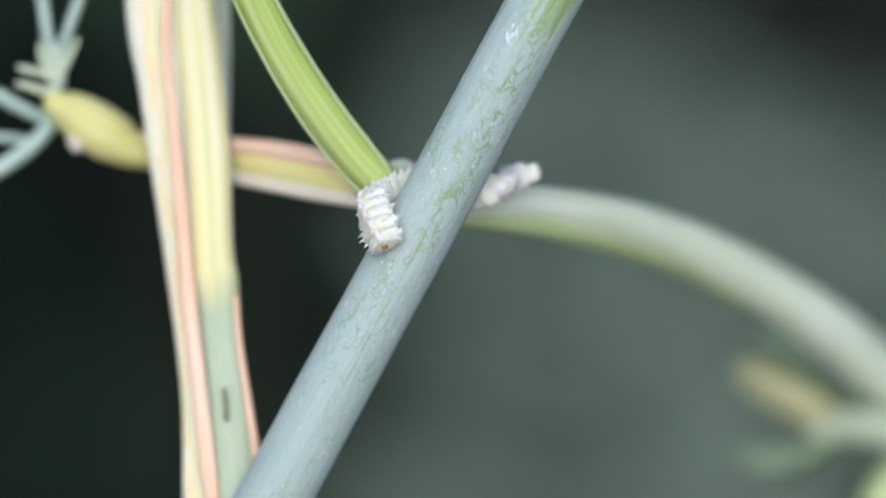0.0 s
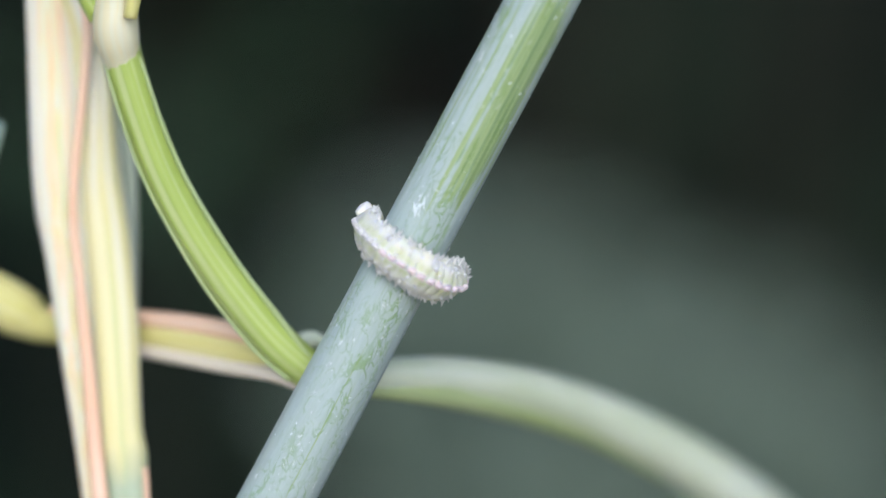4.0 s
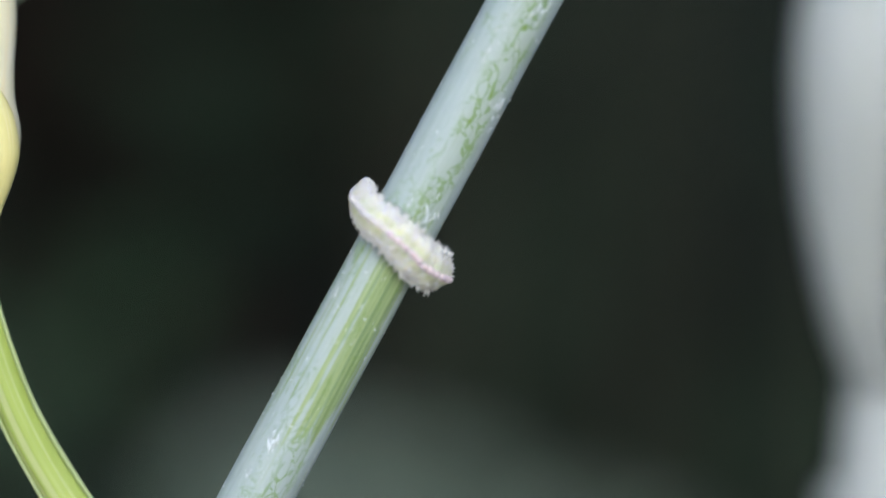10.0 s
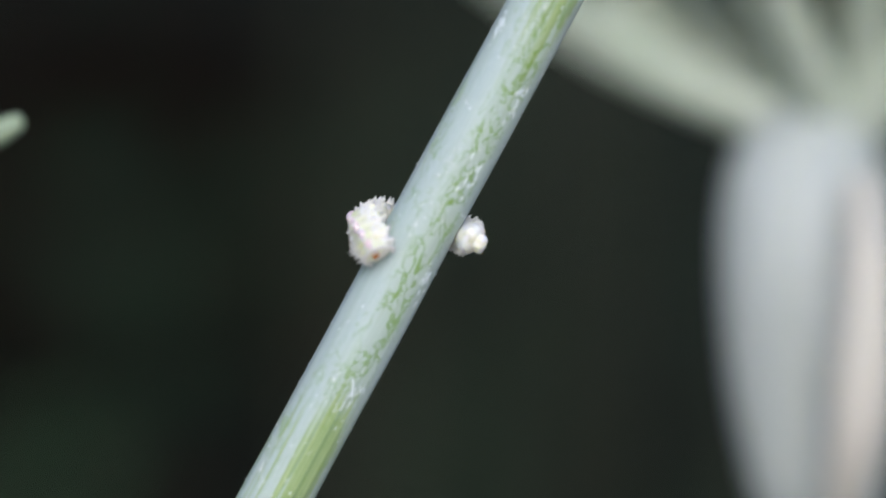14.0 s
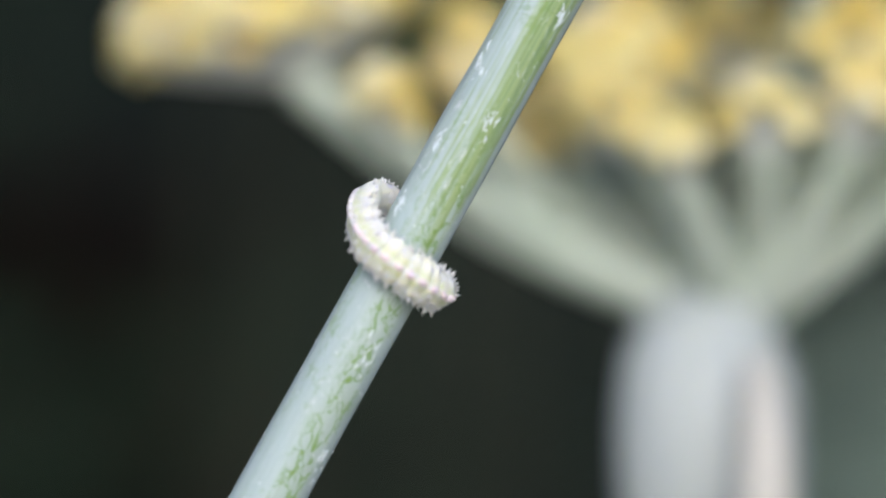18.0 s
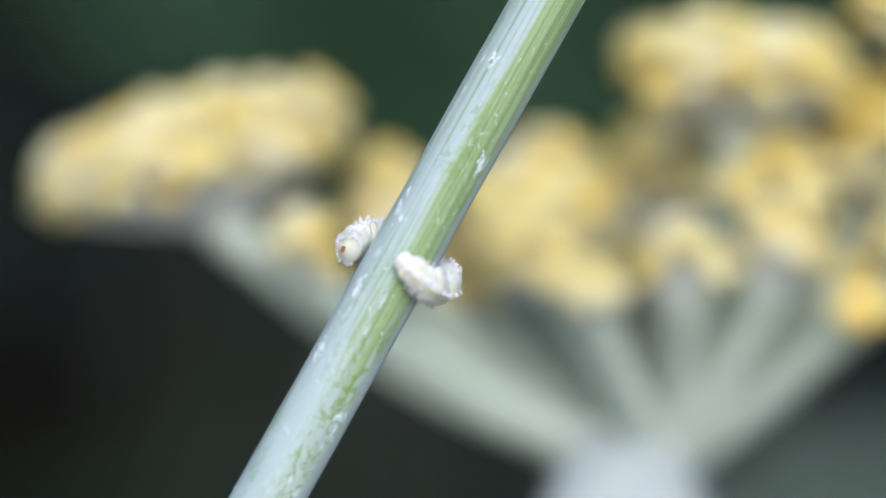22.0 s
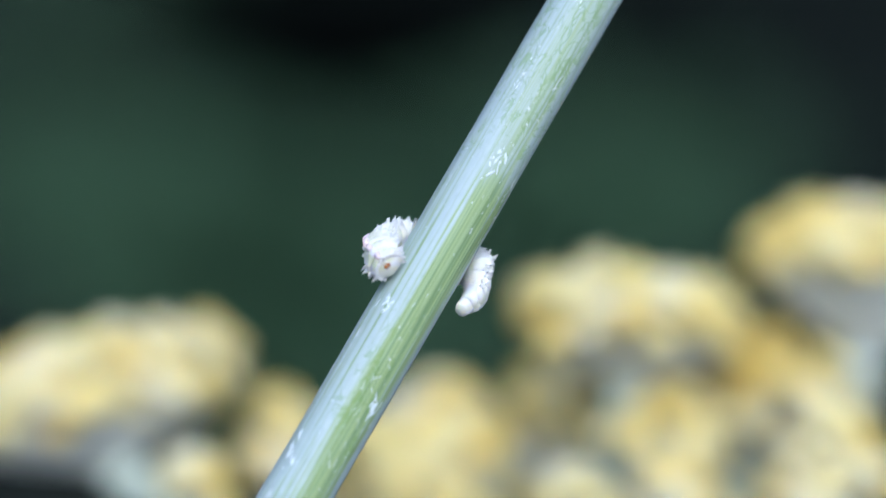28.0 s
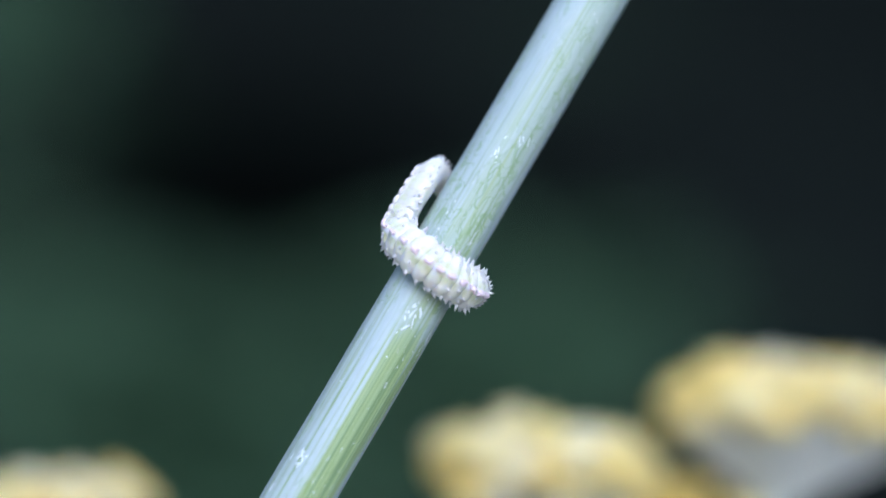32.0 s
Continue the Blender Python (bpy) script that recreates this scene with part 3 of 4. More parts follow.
    # fresh green branch that curves up from the joint behind the stem
    branch = part("green_branch", T([(-0.5, 249, -35.5, 1.08), (-2.5, 248.7, -34.4, 1.14), (-5, 248.8, -32.1, 1.18), (-7.5, 248.9, -28.9, 1.18), (-9.7, 249, -25.5, 1.14), (-11.4, 249.3, -22.1, 1.11), (-12.6, 249.5, -18.8, 1.11), (-13.4, 249.6, -16.1, 1.11), (-13.8, 249.6, -14.4, 1.16), (-14.0, 249.3, -12.2, 0.9)], 76, 32, ribs=11, depth=0.03), M_GREEN, p, "fresh green ribbed branch")
    part("branch_edge", T([(-2.7, 248, -33.4, 0.16), (-4.5, 248.1, -30.9, 0.17), (-6.5, 248.3, -28.2, 0.13), (-8.5, 248.5, -25.1, 0.13), (-10.2, 248.6, -22, 0.13), (-11.5, 248.8, -18.7, 0.13), (-12.3, 249, -16.1, 0.1), (-12.8, 249.3, -14.9, 0.05)], 60, 10), M_UNDER, branch, "pale edge line")
    part("branch_edge", T([(-4, 247.9, -34.6, 0.13), (-6, 248, -32.8, 0.1), (-8.6, 248.2, -29.5, 0.1), (-10.8, 248.3, -25.8, 0.1), (-12.5, 248.6, -22.4, 0.1), (-13.7, 248.8, -19, 0.1), (-14.5, 249.1, -16.2, 0.08), (-14.7, 249.4, -15.0, 0.05)], 60, 10), M_UNDER, branch, "pale edge line")
    bud = part("bud_sheath", T([(-13.5, 249.6, -16.0, 0.95), (-13.75, 249.45, -15.1, 1.2), (-13.9, 249.2, -14.2, 1.36), (-13.95, 249.05, -13.3, 1.36), (-13.8, 249.1, -11.4, 1.21), (-13.4, 249, -9.4, 1.47), (-13, 249, -7.7, 1.81), (-12.8, 249.1, -6.1, 1.91), (-12.9, 249.5, -4.1, 1.68), (-12.8, 250.1, -2.1, 1.52), (-12.6, 251.1, 0.9, 1.44), (-12.8, 251.6, 3.3, 1.42), (-13.1, 251.9, 5.0, 1.40), (-13.7, 252.3, 7.5, 1.38), (-15.0, 253.0, 12.0, 1.3)], 80, 28), M_CREAM, p, "swollen cream leaf sheath")
    part("yellow_flank", T([(-13, 247.5, -13, 0.4), (-12.6, 247.4, -10.7, 0.57), (-12.1, 247.2, -8.7, 0.83), (-11.8, 247.2, -7, 0.93), (-12, 247.6, -5.1, 0.8), (-12.5, 248.4, -3.4, 0.4)], 40, 16), M_YELLOW, bud, "yellow flank of the sheath")
    part("side_shoot", T([(-15, 249.9, -13.1, 0.57), (-15.6, 249.7, -11.9, 0.6), (-16.4, 249.8, -10.2, 0.6), (-17.3, 249.8, -8.5, 0.57), (-18.1, 250.2, -6.9, 0.54), (-19.4, 250.7, -3.7, 0.51)], 40, 16, ribs=7, depth=0.03), M_GREEN, p, "green side shoot")
    part("side_shoot", T([(-14.4, 252.9, -9.9, 0.54), (-14.9, 252.9, -8.5, 0.54), (-15.3, 253, -6.5, 0.51), (-15.6, 253, -3.8, 0.48)], 30, 14), M_BLUE, p, "blue-green side shoot")
    tip = part("leaf_tip", T([(-6.8, 263.4, 5.3, 0.35), (-7.2, 263.4, 5, 0.6), (-8.3, 263.3, 4.4, 0.80), (-9.7, 263.3, 3.7, 0.84), (-12.1, 263.2, 2.6, 0.9), (-15.6, 262, -1, 0.84), (-20.2, 258.6, -6.8, 0.77)], 40, 16), M_DIMTIP, p, "dull green shoot tip")
    part("lobe", T([(-9.2, 262.8, 3.8, 0.3), (-10.2, 262.7, 4.1, 0.55), (-11.3, 262.6, 4.3, 0.6), (-12.6, 262.5, 4.4, 0.6), (-14.5, 262.4, 4.0, 0.5)], 24, 12), M_DIMTIP, tip)

    # pink and yellow leaf stalk to the feathery leaf
    pet = part("pink_leaf_stalk", T([(-1, 250.1, -34.6, 1.02), (-3.3, 250.6, -34.1, 1.08), (-5, 251.2, -33.7, 1.16), (-7.8, 253.2, -33.3, 1.23), (-10.6, 255.2, -33, 1.24), (-13.5, 257.1, -32.9, 1.18), (-17, 257.9, -32.5, 1.12), (-19.3, 258.2, -32.3, 1.15), (-20.5, 258.4, -31.7, 1.54), (-21.7, 258.5, -31, 1.61), (-22.9, 258.7, -30.2, 1.4), (-24, 258.9, -29.6, 0.98), (-24.5, 259.1, -29.1, 0.7)], 80, 26), M_YELLOW, p, "yellow leaf stalk with a swollen sheath")
    part("upper_edge", T([(-2.2, 251.2, -33.7, 0.17), (-3.1, 250.7, -33.2, 0.31), (-4.7, 250.1, -32.6, 0.51), (-7.1, 251.9, -32.2, 0.58), (-9.9, 253.9, -31.9, 0.58), (-12.7, 255.8, -31.8, 0.52), (-15.9, 256.9, -31.6, 0.42), (-18.7, 257.3, -31.3, 0.31)], 50, 14), M_PEACH, pet, "peach-pink upper edge")
    part("lower_edge", T([(-3.3, 249, -35.1, 0.4), (-5, 249.7, -34.5, 0.44), (-7.8, 251.9, -34.3, 0.44), (-10.6, 253.8, -34, 0.41), (-13.4, 255.7, -33.7, 0.38), (-16.2, 256.8, -33.4, 0.28)], 50, 14), M_FOLD, pet, "pale pink lower edge")
    bm = bmesh.new()
    lump(bm, at((-22.8, 257.5, -32)) - base, 0.42 * MM, 0.4 * MM, 0.4 * MM)
    lump(bm, at((-23.1, 257.5, -31.7)) - base, 0.3 * MM, 0.3 * MM, 0.35 * MM)
    part("pink_knob", bm, M_FOLD, pet, "small pink knob")
    leaf = part("feather_leaf", T([(-24.2, 259.1, -29.8, 0.32), (-24.3, 259.2, -28.4, 0.32), (-24.5, 259.4, -26.3, 0.28), (-24.8, 259.8, -24.6, 0.32), (-25.1, 260.4, -22.2, 0.32), (-25.2, 260.6, -19, 0.28)], 30, 10), M_BLUE, p, "feathery blue-green fennel leaf")
    for row in ([(-24.2, 259.2, -28.4, 0.28), (-23.8, 259.3, -26.3, 0.28), (-23.2, 259.3, -24.5, 0.32), (-22.6, 259.5, -22.8, 0.32), (-21.8, 259.8, -20, 0.28)],
                [(-24, 258.8, -28.7, 0.25), (-24.4, 258.9, -28, 0.21), (-25.3, 258.6, -27.5, 0.21), (-26.1, 258.4, -27.3, 0.21), (-26.4, 258.3, -27.1, 0.11)],
                [(-24.3, 258.8, -28.8, 0.28), (-25.2, 258.5, -28.6, 0.25), (-26, 258.3, -28.3, 0.21), (-26.6, 258.2, -28.2, 0.11)],
                [(-24.4, 258.9, -28, 0.21), (-24.8, 258.9, -27.1, 0.21), (-25, 259, -26.4, 0.21), (-25.1, 259, -25.7, 0.11)],
                [(-24.1, 258.5, -27.9, 0.21), (-24, 258.6, -26.9, 0.21), (-24.1, 258.7, -26.2, 0.18), (-24.2, 258.7, -25.7, 0.11)],
                [(-24, 258.3, -28.1, 0.21), (-23.5, 258.4, -27.1, 0.21), (-23.1, 258.6, -26.2, 0.21), (-22.7, 258.7, -25.4, 0.1)],
                [(-23.9, 258.1, -28.2, 0.28), (-23.7, 258.1, -28.1, 0.31), (-23.5, 258.1, -28.2, 0.17)]):
        part("leaflet", T(row, 18, 8), M_PALE if row[-1][3] < 0.15 else M_BLUE, leaf)
    for row in ([(-24.4, 259.6, -30.3, 0.42), (-24.8, 259.5, -31.1, 0.46), (-25.8, 259.2, -32.2, 0.49), (-27.2, 259, -33.2, 0.49), (-29.6, 258.5, -34.6, 0.46)],
                [(-24.5, 260, -30.7, 0.32), (-25.6, 260.5, -30.4, 0.35), (-26.7, 260.9, -29.9, 0.39), (-28.1, 261.4, -29.2, 0.39), (-30.5, 261.3, -27.9, 0.35)],
                [(-25.5, 259.8, -32.1, 0.25), (-26.6, 260.2, -31.9, 0.28), (-27.9, 260.6, -31.8, 0.28), (-29.9, 260.9, -31.6, 0.28)]):
        part("leaf_rib", T(row, 24, 10), M_BLUE, leaf)

    # pale branch that arches away behind the stem
    arch = part("arched_branch", T([(-3, 250.2, -34.1, 1.02), (0.1, 250.5, -34.7, 1.02), (3.1, 252.1, -35, 1.16), (5.9, 255, -35.6, 1.31), (10.3, 259.7, -37.1, 1.48), (14.7, 264.2, -39.2, 1.58), (19.7, 268.5, -42.2, 1.68), (24.5, 272.6, -45.8, 1.79), (29.1, 277.5, -50.3, 1.9), (36, 283.4, -58.1, 2.03), (43.6, 286.2, -68.3, 1.99)], 80, 26), M_PALE, p, "pale green arching branch")
    part("under_side", T([(-1, 250, -35.2, 0.41), (1.1, 250.6, -35.5, 0.61), (3.8, 252.3, -35.9, 0.82), (7, 255.8, -36.9, 0.94), (11, 260.4, -38.5, 0.95), (15.5, 264.9, -40.7, 0.9), (20.2, 269.2, -43.8, 0.81)], 50, 14), M_UNDER, arch, "green underside")
    part("bract", T([(-4.1, 251.3, -33.3, 0.48), (-3.3, 251.3, -32.8, 0.58), (-2.6, 251.4, -32.6, 0.51), (-1.8, 251.4, -32.9, 0.34)], 20, 14), M_RAY, arch, "whitish bract at the joint")
    tuft = part("far_leaf", T([(33.6, 270.1, -53.9, 1.26), (30.9, 272.6, -53.6, 1.35), (28.1, 275, -53.2, 1.28), (25.7, 277.2, -53.6, 1.14), (24.2, 277.3, -53.8, 0.76)], 36, 14), M_GREY, p, "blurred grey-green leaf with yellowish lobes")
    part("lobe", T([(26.5, 277, -54.1, 0.61), (24.7, 278, -55.3, 0.99), (22.9, 279, -56.2, 1.07), (21, 279.1, -56.3, 0.92), (19.5, 279.3, -56.1, 0.46)], 30, 14), M_DIMLEAF, tuft)
    part("lobe", T([(26.1, 277.2, -53.4, 0.76), (24.2, 277.6, -52.3, 1.44), (22.4, 277.9, -51.2, 1.52), (20.7, 278.2, -50.3, 1.37), (19.4, 278.4, -49.7, 0.68)], 30, 16), M_DIMYELLOW, tuft, "yellowish leaf lobe")
    part("lobe", T([(29.3, 278.9, -53.7, 0.77), (27.2, 281.4, -52.2, 1.31), (25, 282, -50.3, 1.31), (22.7, 282.4, -48.9, 1.16), (21.2, 282.6, -48.3, 0.62)], 30, 14), M_DIMLEAF, tuft)
    part("lobe", T([(31.1, 274.4, -54.7, 0.75), (30, 274.2, -56.2, 1.28), (28.8, 273.9, -58.1, 1.51), (28.1, 273.5, -60.6, 1.13)], 30, 14), M_UNDER, tuft, "green leaf lobe")


fennel()


# ---- the flowering fennel behind ----
def floret():
    """A five-lobed cup of curled petals with a domed centre on a pale green base, 2.6 mm across; one closed skin."""
    bm = bmesh.new()
    rings = []
    for rad, z, lobe in ((0.18, -1.25, 0), (0.48, -0.85, 0), (0.5, -0.35, 0), (0.62, -0.05, 0.05), (1.15, 0.02, 0.24), (1.3, 0.32, 0.28), (0.85, 0.5, 0.2), (0.55, 0.45, 0), (0.3, 0.68, 0)):
        rings.append([bm.verts.new((rad * (1 + lobe * math.cos(5 * a)) * math.cos(a) * MM, rad * (1 + lobe * math.cos(5 * a)) * math.sin(a) * MM, z * MM))
                      for a in (2 * math.pi * k / 20 for k in range(20))])
    for n_, (r0, r1) in enumerate(zip(rings, rings[1:])):
        for k in range(20):
            bm.faces.new((r0[k], r0[(k + 1) % 20], r1[(k + 1) % 20], r1[k])).material_index = 1 if n_ < 3 else 0
    bm.faces.new(rings[0][::-1]).material_index = 1
    bm.faces.new(rings[-1])
    return bm


NEAR = 0.965  # the flowering plant's numbers are for a reach of 315 mm; it stands nearer


def umbel():
    hub = Vector((52.6, 315.1, 4.9))
    foot = Vector((hub.x + 22, hub.y + 8, -1004 / NEAR))
    base = Vector((foot.x * MM * NEAR, foot.y * MM * NEAR, 0))
    p = thing("flowering_fennel", "fennel with yellow flower umbels on a stout grey-white sheathed stalk", "plant", base)
    T = lambda pts, steps=40, sides=20, **k: tube([[v * NEAR for v in pt] for pt in pts], steps, sides, base=base, **k)
    low = [(52.1, 316.7, -40.3, 4.55), (52.1, 316.9, -53.2, 4.15)]
    part("flower_stalk", T([(*foot, 6.5), (foot.x, foot.y, -560, 5.8), (foot.x - 2, foot.y, -250, 5.2), low[1], low[0], (52.4, 318, -27.6, 3.69), (*hub, 3.2)], 60, 24), M_SHEATH, p)
    sh = part("stalk_sheath", T([(51.8, 314.2, -26, 3.77), (51.3, 312.7, -19.9, 5.36), (51, 312.1, -13.5, 6.45), (50.6, 311.3, -6.8, 6.85), (50.5, 311.4, -1.7, 6.77), (50.8, 312.4, 2.1, 6.19), (51.4, 313.3, 4.7, 4.77), (52, 314.2, 6.8, 2.99)], 50, 36, flat=0.7, ribs=14, depth=0.02), M_SHEATH, p, "swollen grey-white leaf sheath")
    part("lower_sheath", T([(51.7, 314.7, -40.9, 4.57), (51.8, 315.5, -33.8, 4.31), (52, 315.9, -29.1, 3.97), (52.1, 316.3, -24.8, 3.36)], 30, 30, flat=0.8), M_SHEATH, p, "pale grey-green lower sheath")
    part("sheath_fold", T([(51.7, 305.3, -22.3, 1.25), (52.4, 302.5, -17.2, 1.98), (52.8, 301.7, -12.3, 2.22), (53.2, 301.8, -7.4, 1.97), (53.3, 302.8, -2.5, 1.57), (53.3, 305.9, 1.7, 1.08)], 40, 20, flat=0.6), M_SOFTFOLD, sh, "pinkish cream fold of the sheath")
    fl = bpy.data.meshes.new("floret")
    bm = floret()
    for fc in bm.faces:
        fc.smooth = True
    bm.to_mesh(fl)
    bm.free()
    fl.materials.append(M_FLOWER)
    fl.materials.append(M_OVARY)
    pm = bpy.data.meshes.new("pedicel")
    bm = bmesh.new()
    bmesh.ops.create_cone(bm, segments=6, radius1=0.5 * MM, radius2=0.8 * MM, depth=1, matrix=Matrix.Translation((0, 0, 0.5)))
    bm.to_mesh(pm)
    bm.free()
    pm.materials.append(M_PEDICEL)
    rnd = random.Random(31)
    # each umbellet: cap centre, base of its ray, half width and half height in mm, florets, bend of the ray
    caps = [
        ([(17.8, 315.7, 27.2), (20.8, 316.1, 20.6), (35, 315.2, 12.0)], 11.2, 6.2, 200),
        ([(33.2, 320.5, 25.3), (33.6, 320.9, 19), (40.5, 319.4, 12.0)], 2.8, 3.4, 22),
        ([(25.9, 309.6, 21.3), (27.0, 311.5, 16.8), (38.9, 314.3, 10.6)], 2.0, 2.6, 9),
        ([(44, 315.2, 25.6), (46.3, 315.6, 18), (49.8, 315.4, 11.3)], 5.6, 4.6, 60),
        ([(43.3, 309.8, 20.7), (46.3, 309.7, 15.3), (49.7, 309.4, 10.3)], 3.6, 3.4, 16),
        ([(46.4, 303.5, 17.3), (48.2, 305.4, 13.4), (50.5, 309.3, 9.4)], 1.7, 1.8, 6),
        ([(55.0, 321.5, 28.6), (55.1, 321.2, 20.4), (54.6, 318.6, 12.3)], 3.6, 4.4, 34),
        ([(60.5, 310.5, 27), (59.8, 313.3, 18.2), (56.9, 314.2, 11.4)], 4.6, 3.8, 30),
        ([(53.6, 304.1, 20.5), (53.9, 304.4, 15.2), (54.2, 310.7, 10)], 3.0, 2.2, 13),
        ([(60.9, 304.7, 21.5), (59.5, 305.4, 15.7), (56.7, 310.2, 10)], 2.8, 2.6, 12),
        ([(57.7, 306.6, 34.0), (58.2, 309.0, 27.9), (56.4, 314.0, 17.3)], 8.2, 4.5, 130),
        ([(76.8, 307.7, 39.7), (76.0, 310.0, 29.8), (73.0, 316.5, 20.5)], 9.6, 4.4, 140),
        ([(71.6, 314, 30.3), (70.3, 316, 22.9), (61.9, 317.2, 13.7)], 6.2, 4.4, 50),
        ([(52.7, 340.5, 26.1), (53.4, 338.8, 18.6), (53.4, 327, 11.8)], 4.6, 3.6, 24),
        ([(62.3, 338.8, 26.2), (61.6, 337.4, 18.7), (57.3, 326.3, 11.8)], 4.4, 3.6, 24),
        ([(43.7, 339.8, 24.9), (45.9, 337.9, 17.5), (48.7, 325.7, 11.2)], 4.0, 3.4, 20),
        ([(70.4, 337.3, 24.8), (68.8, 336.1, 17.8), (60.8, 325.7, 11.4)], 4.2, 3.4, 22),
        ([(48.5, 328.0, 22.5), (49.5, 327.0, 16.5), (50.8, 321.0, 10.5)], 3.8, 3.2, 20),
        ([(57.5, 330.0, 22.0), (57.0, 329.0, 16.0), (55.0, 322.0, 10.5)], 3.8, 3.2, 20),
        ([(65.5, 328.5, 22.5), (64.2, 327.5, 16.5), (58.0, 321.5, 10.5)], 3.8, 3.2, 20),
        ([(39.5, 326.0, 20.0), (41.0, 325.0, 15.0), (46.5, 320.5, 9.8)], 3.2, 2.8, 16),
        ([(66.6, 303.8, 17.4), (65.3, 306.3, 13.8), (59.5, 311.7, 9.2)], 1.9, 2.0, 6),
        ([(73.7, 307.9, 23.3), (70.2, 309.2, 17.3), (61.6, 313.3, 10.6)], 4.8, 3.8, 28),
    ]
    for (c, b, mid), wide, tall, count in caps:
        c, b, mid = Vector(c), Vector(b), Vector(mid)
        b = b.lerp(c, 0.28)
        phase = rnd.uniform(0, 6)
        high_ = tall if wide > 8 else 1.35 * tall
        count = round(1.5 * count)
        head = part("umbellet", T([(*hub, 2.5), (*mid, 1.95 if wide > 10 else 1.6), (*b.lerp(c, 0.05), 1.7 if wide > 8 else 1.2)], 26, 14), M_RAY, p, "pale ray with a cap of yellow florets")
        for k in range(count):
            r, a = math.sqrt((k + 0.5) / count), k * 2.39996 + rnd.uniform(-0.2, 0.2)
            dx, dy = r * math.cos(a) * wide, r * math.sin(a) * min(wide, 6.5)
            dz = high_ * (0.40 - 0.6 * r ** 3) + rnd.uniform(-0.8, 0.36) * high_ * (1 - 0.45 * r * r)
            if wide > 8:
                bump_ = math.cos(dx * 1.65 + phase) * math.cos(dy * 1.5 + 0.7 * phase)
                dz += 0.8 * bump_ + 0.40 * high_ * r ** 3
            if wide > 10:
                dz += 0.26 * max(0.0, dx) - 0.24 * max(0.0, -dx - 2)
            w = (c + Vector((dx, dy, dz))) * (MM * NEAR) + EYE - base
            foot_ = b * (MM * NEAR) + EYE - base
            way = (w - foot_).normalized()
            o = new("floret", fl)
            o.parent = head
            size = rnd.uniform(0.9, 1.3) * NEAR
            o.matrix_basis = Matrix.LocRotScale(w, (way + Vector((0, -0.55, 0.25))).to_track_quat("Z", "Y"), (size,) * 3)
            q = new("pedicel", pm)
            q.parent = head
            q.matrix_basis = Matrix.LocRotScale(foot_, way.to_track_quat("Z", "Y"), (1, 1, (w - foot_).length - 0.9 * MM))


umbel()

# ---- the larva ----
PIECES = 24
BENDS = []


def crawl(t, *stations):
    """The larva's middle line at t seconds, tail to head: degrees round the stem, mm along it, mm from its axis."""
    BENDS.append((t, np.array(stations, float)))


def girth(s):
    """Half width in mm, from the blunt tail (0) to the narrow head (1)."""
    return float(np.interp(s, (0, 0.05, 0.14, 0.28, 0.45, 0.62, 0.78, 0.88, 0.95, 1.0), (0.95, 1.10, 1.18, 1.16, 1.08, 1.02, 0.98, 0.92, 0.78, 0.50)))


def ring_mesh(k, s, g, seed):
    """One fold of the body: a low keel on the back, sloping flanks, a toothed side frill and a flat belly; x runs to the head."""
    bm = bmesh.new()
    around, big = 36, k % 3 == 1
    half = 0.64 if k < 7 else 0.80 if k < PIECES - 2 else 0.5
    frill = (0.19 if big else 0.14) * (1 - 0.75 * max(0.0, (s - 0.6) / 0.4))
    rows = []
    for i in range(9):
        x = -1 + i / 4
        ends = (1 - abs(x) ** 5) ** 0.5
        row = []
        for j in range(around):
            a = 2 * math.pi * j / around
            cy, cz = math.cos(a), math.sin(a)
            keel = 0.07 * math.exp(-((a - math.pi / 2) / 0.22) ** 2)
            trough = -0.05 * math.exp(-((abs(a - math.pi / 2) - 0.55) / 0.25) ** 2)
            side = min(abs(a), abs(a - math.pi), abs(a - 2 * math.pi))
            edge = frill * math.exp(-(side / 0.30) ** 2) * math.exp(-(x / 0.75) ** 2)
            rough = 0.08 * noise.noise((x * 1.6 + seed, cy * 2.6, cz * 2.6)) + 0.045 * noise.noise((x * 4 + seed, cy * 7, cz * 7))
            crest = 1 - (0.12 if big else 0.17) * (1 if k < 14 else 0.45) * x * x
            r = g * (1.0 if big else 0.955) * crest * ends * (1 + keel + trough + edge + rough)
            z = cz * (0.84 if cz > 0 else 0.70)
            row.append(bm.verts.new((x * half * MM, cy * r * MM, z * r * MM)))
        rows.append(row)
    tips = [bm.verts.new((sgn * half * MM, 0, 0)) for sgn in (-1, 1)]
    for r0, r1 in zip(rows[1:-1], rows[2:-1]):
        for j in range(around):
            bm.faces.new((r0[j], r1[j], r1[(j + 1) % around], r0[(j + 1) % around]))
    for tip, row, turned in ((tips[0], rows[1], False), (tips[1], rows[-2], True)):
        for j in range(around):
            f = (tip, row[j], row[(j + 1) % around])
            bm.faces.new(f[::-1] if turned else f)
    for v in rows[0] + rows[-1]:
        bm.verts.remove(v)
    return bm


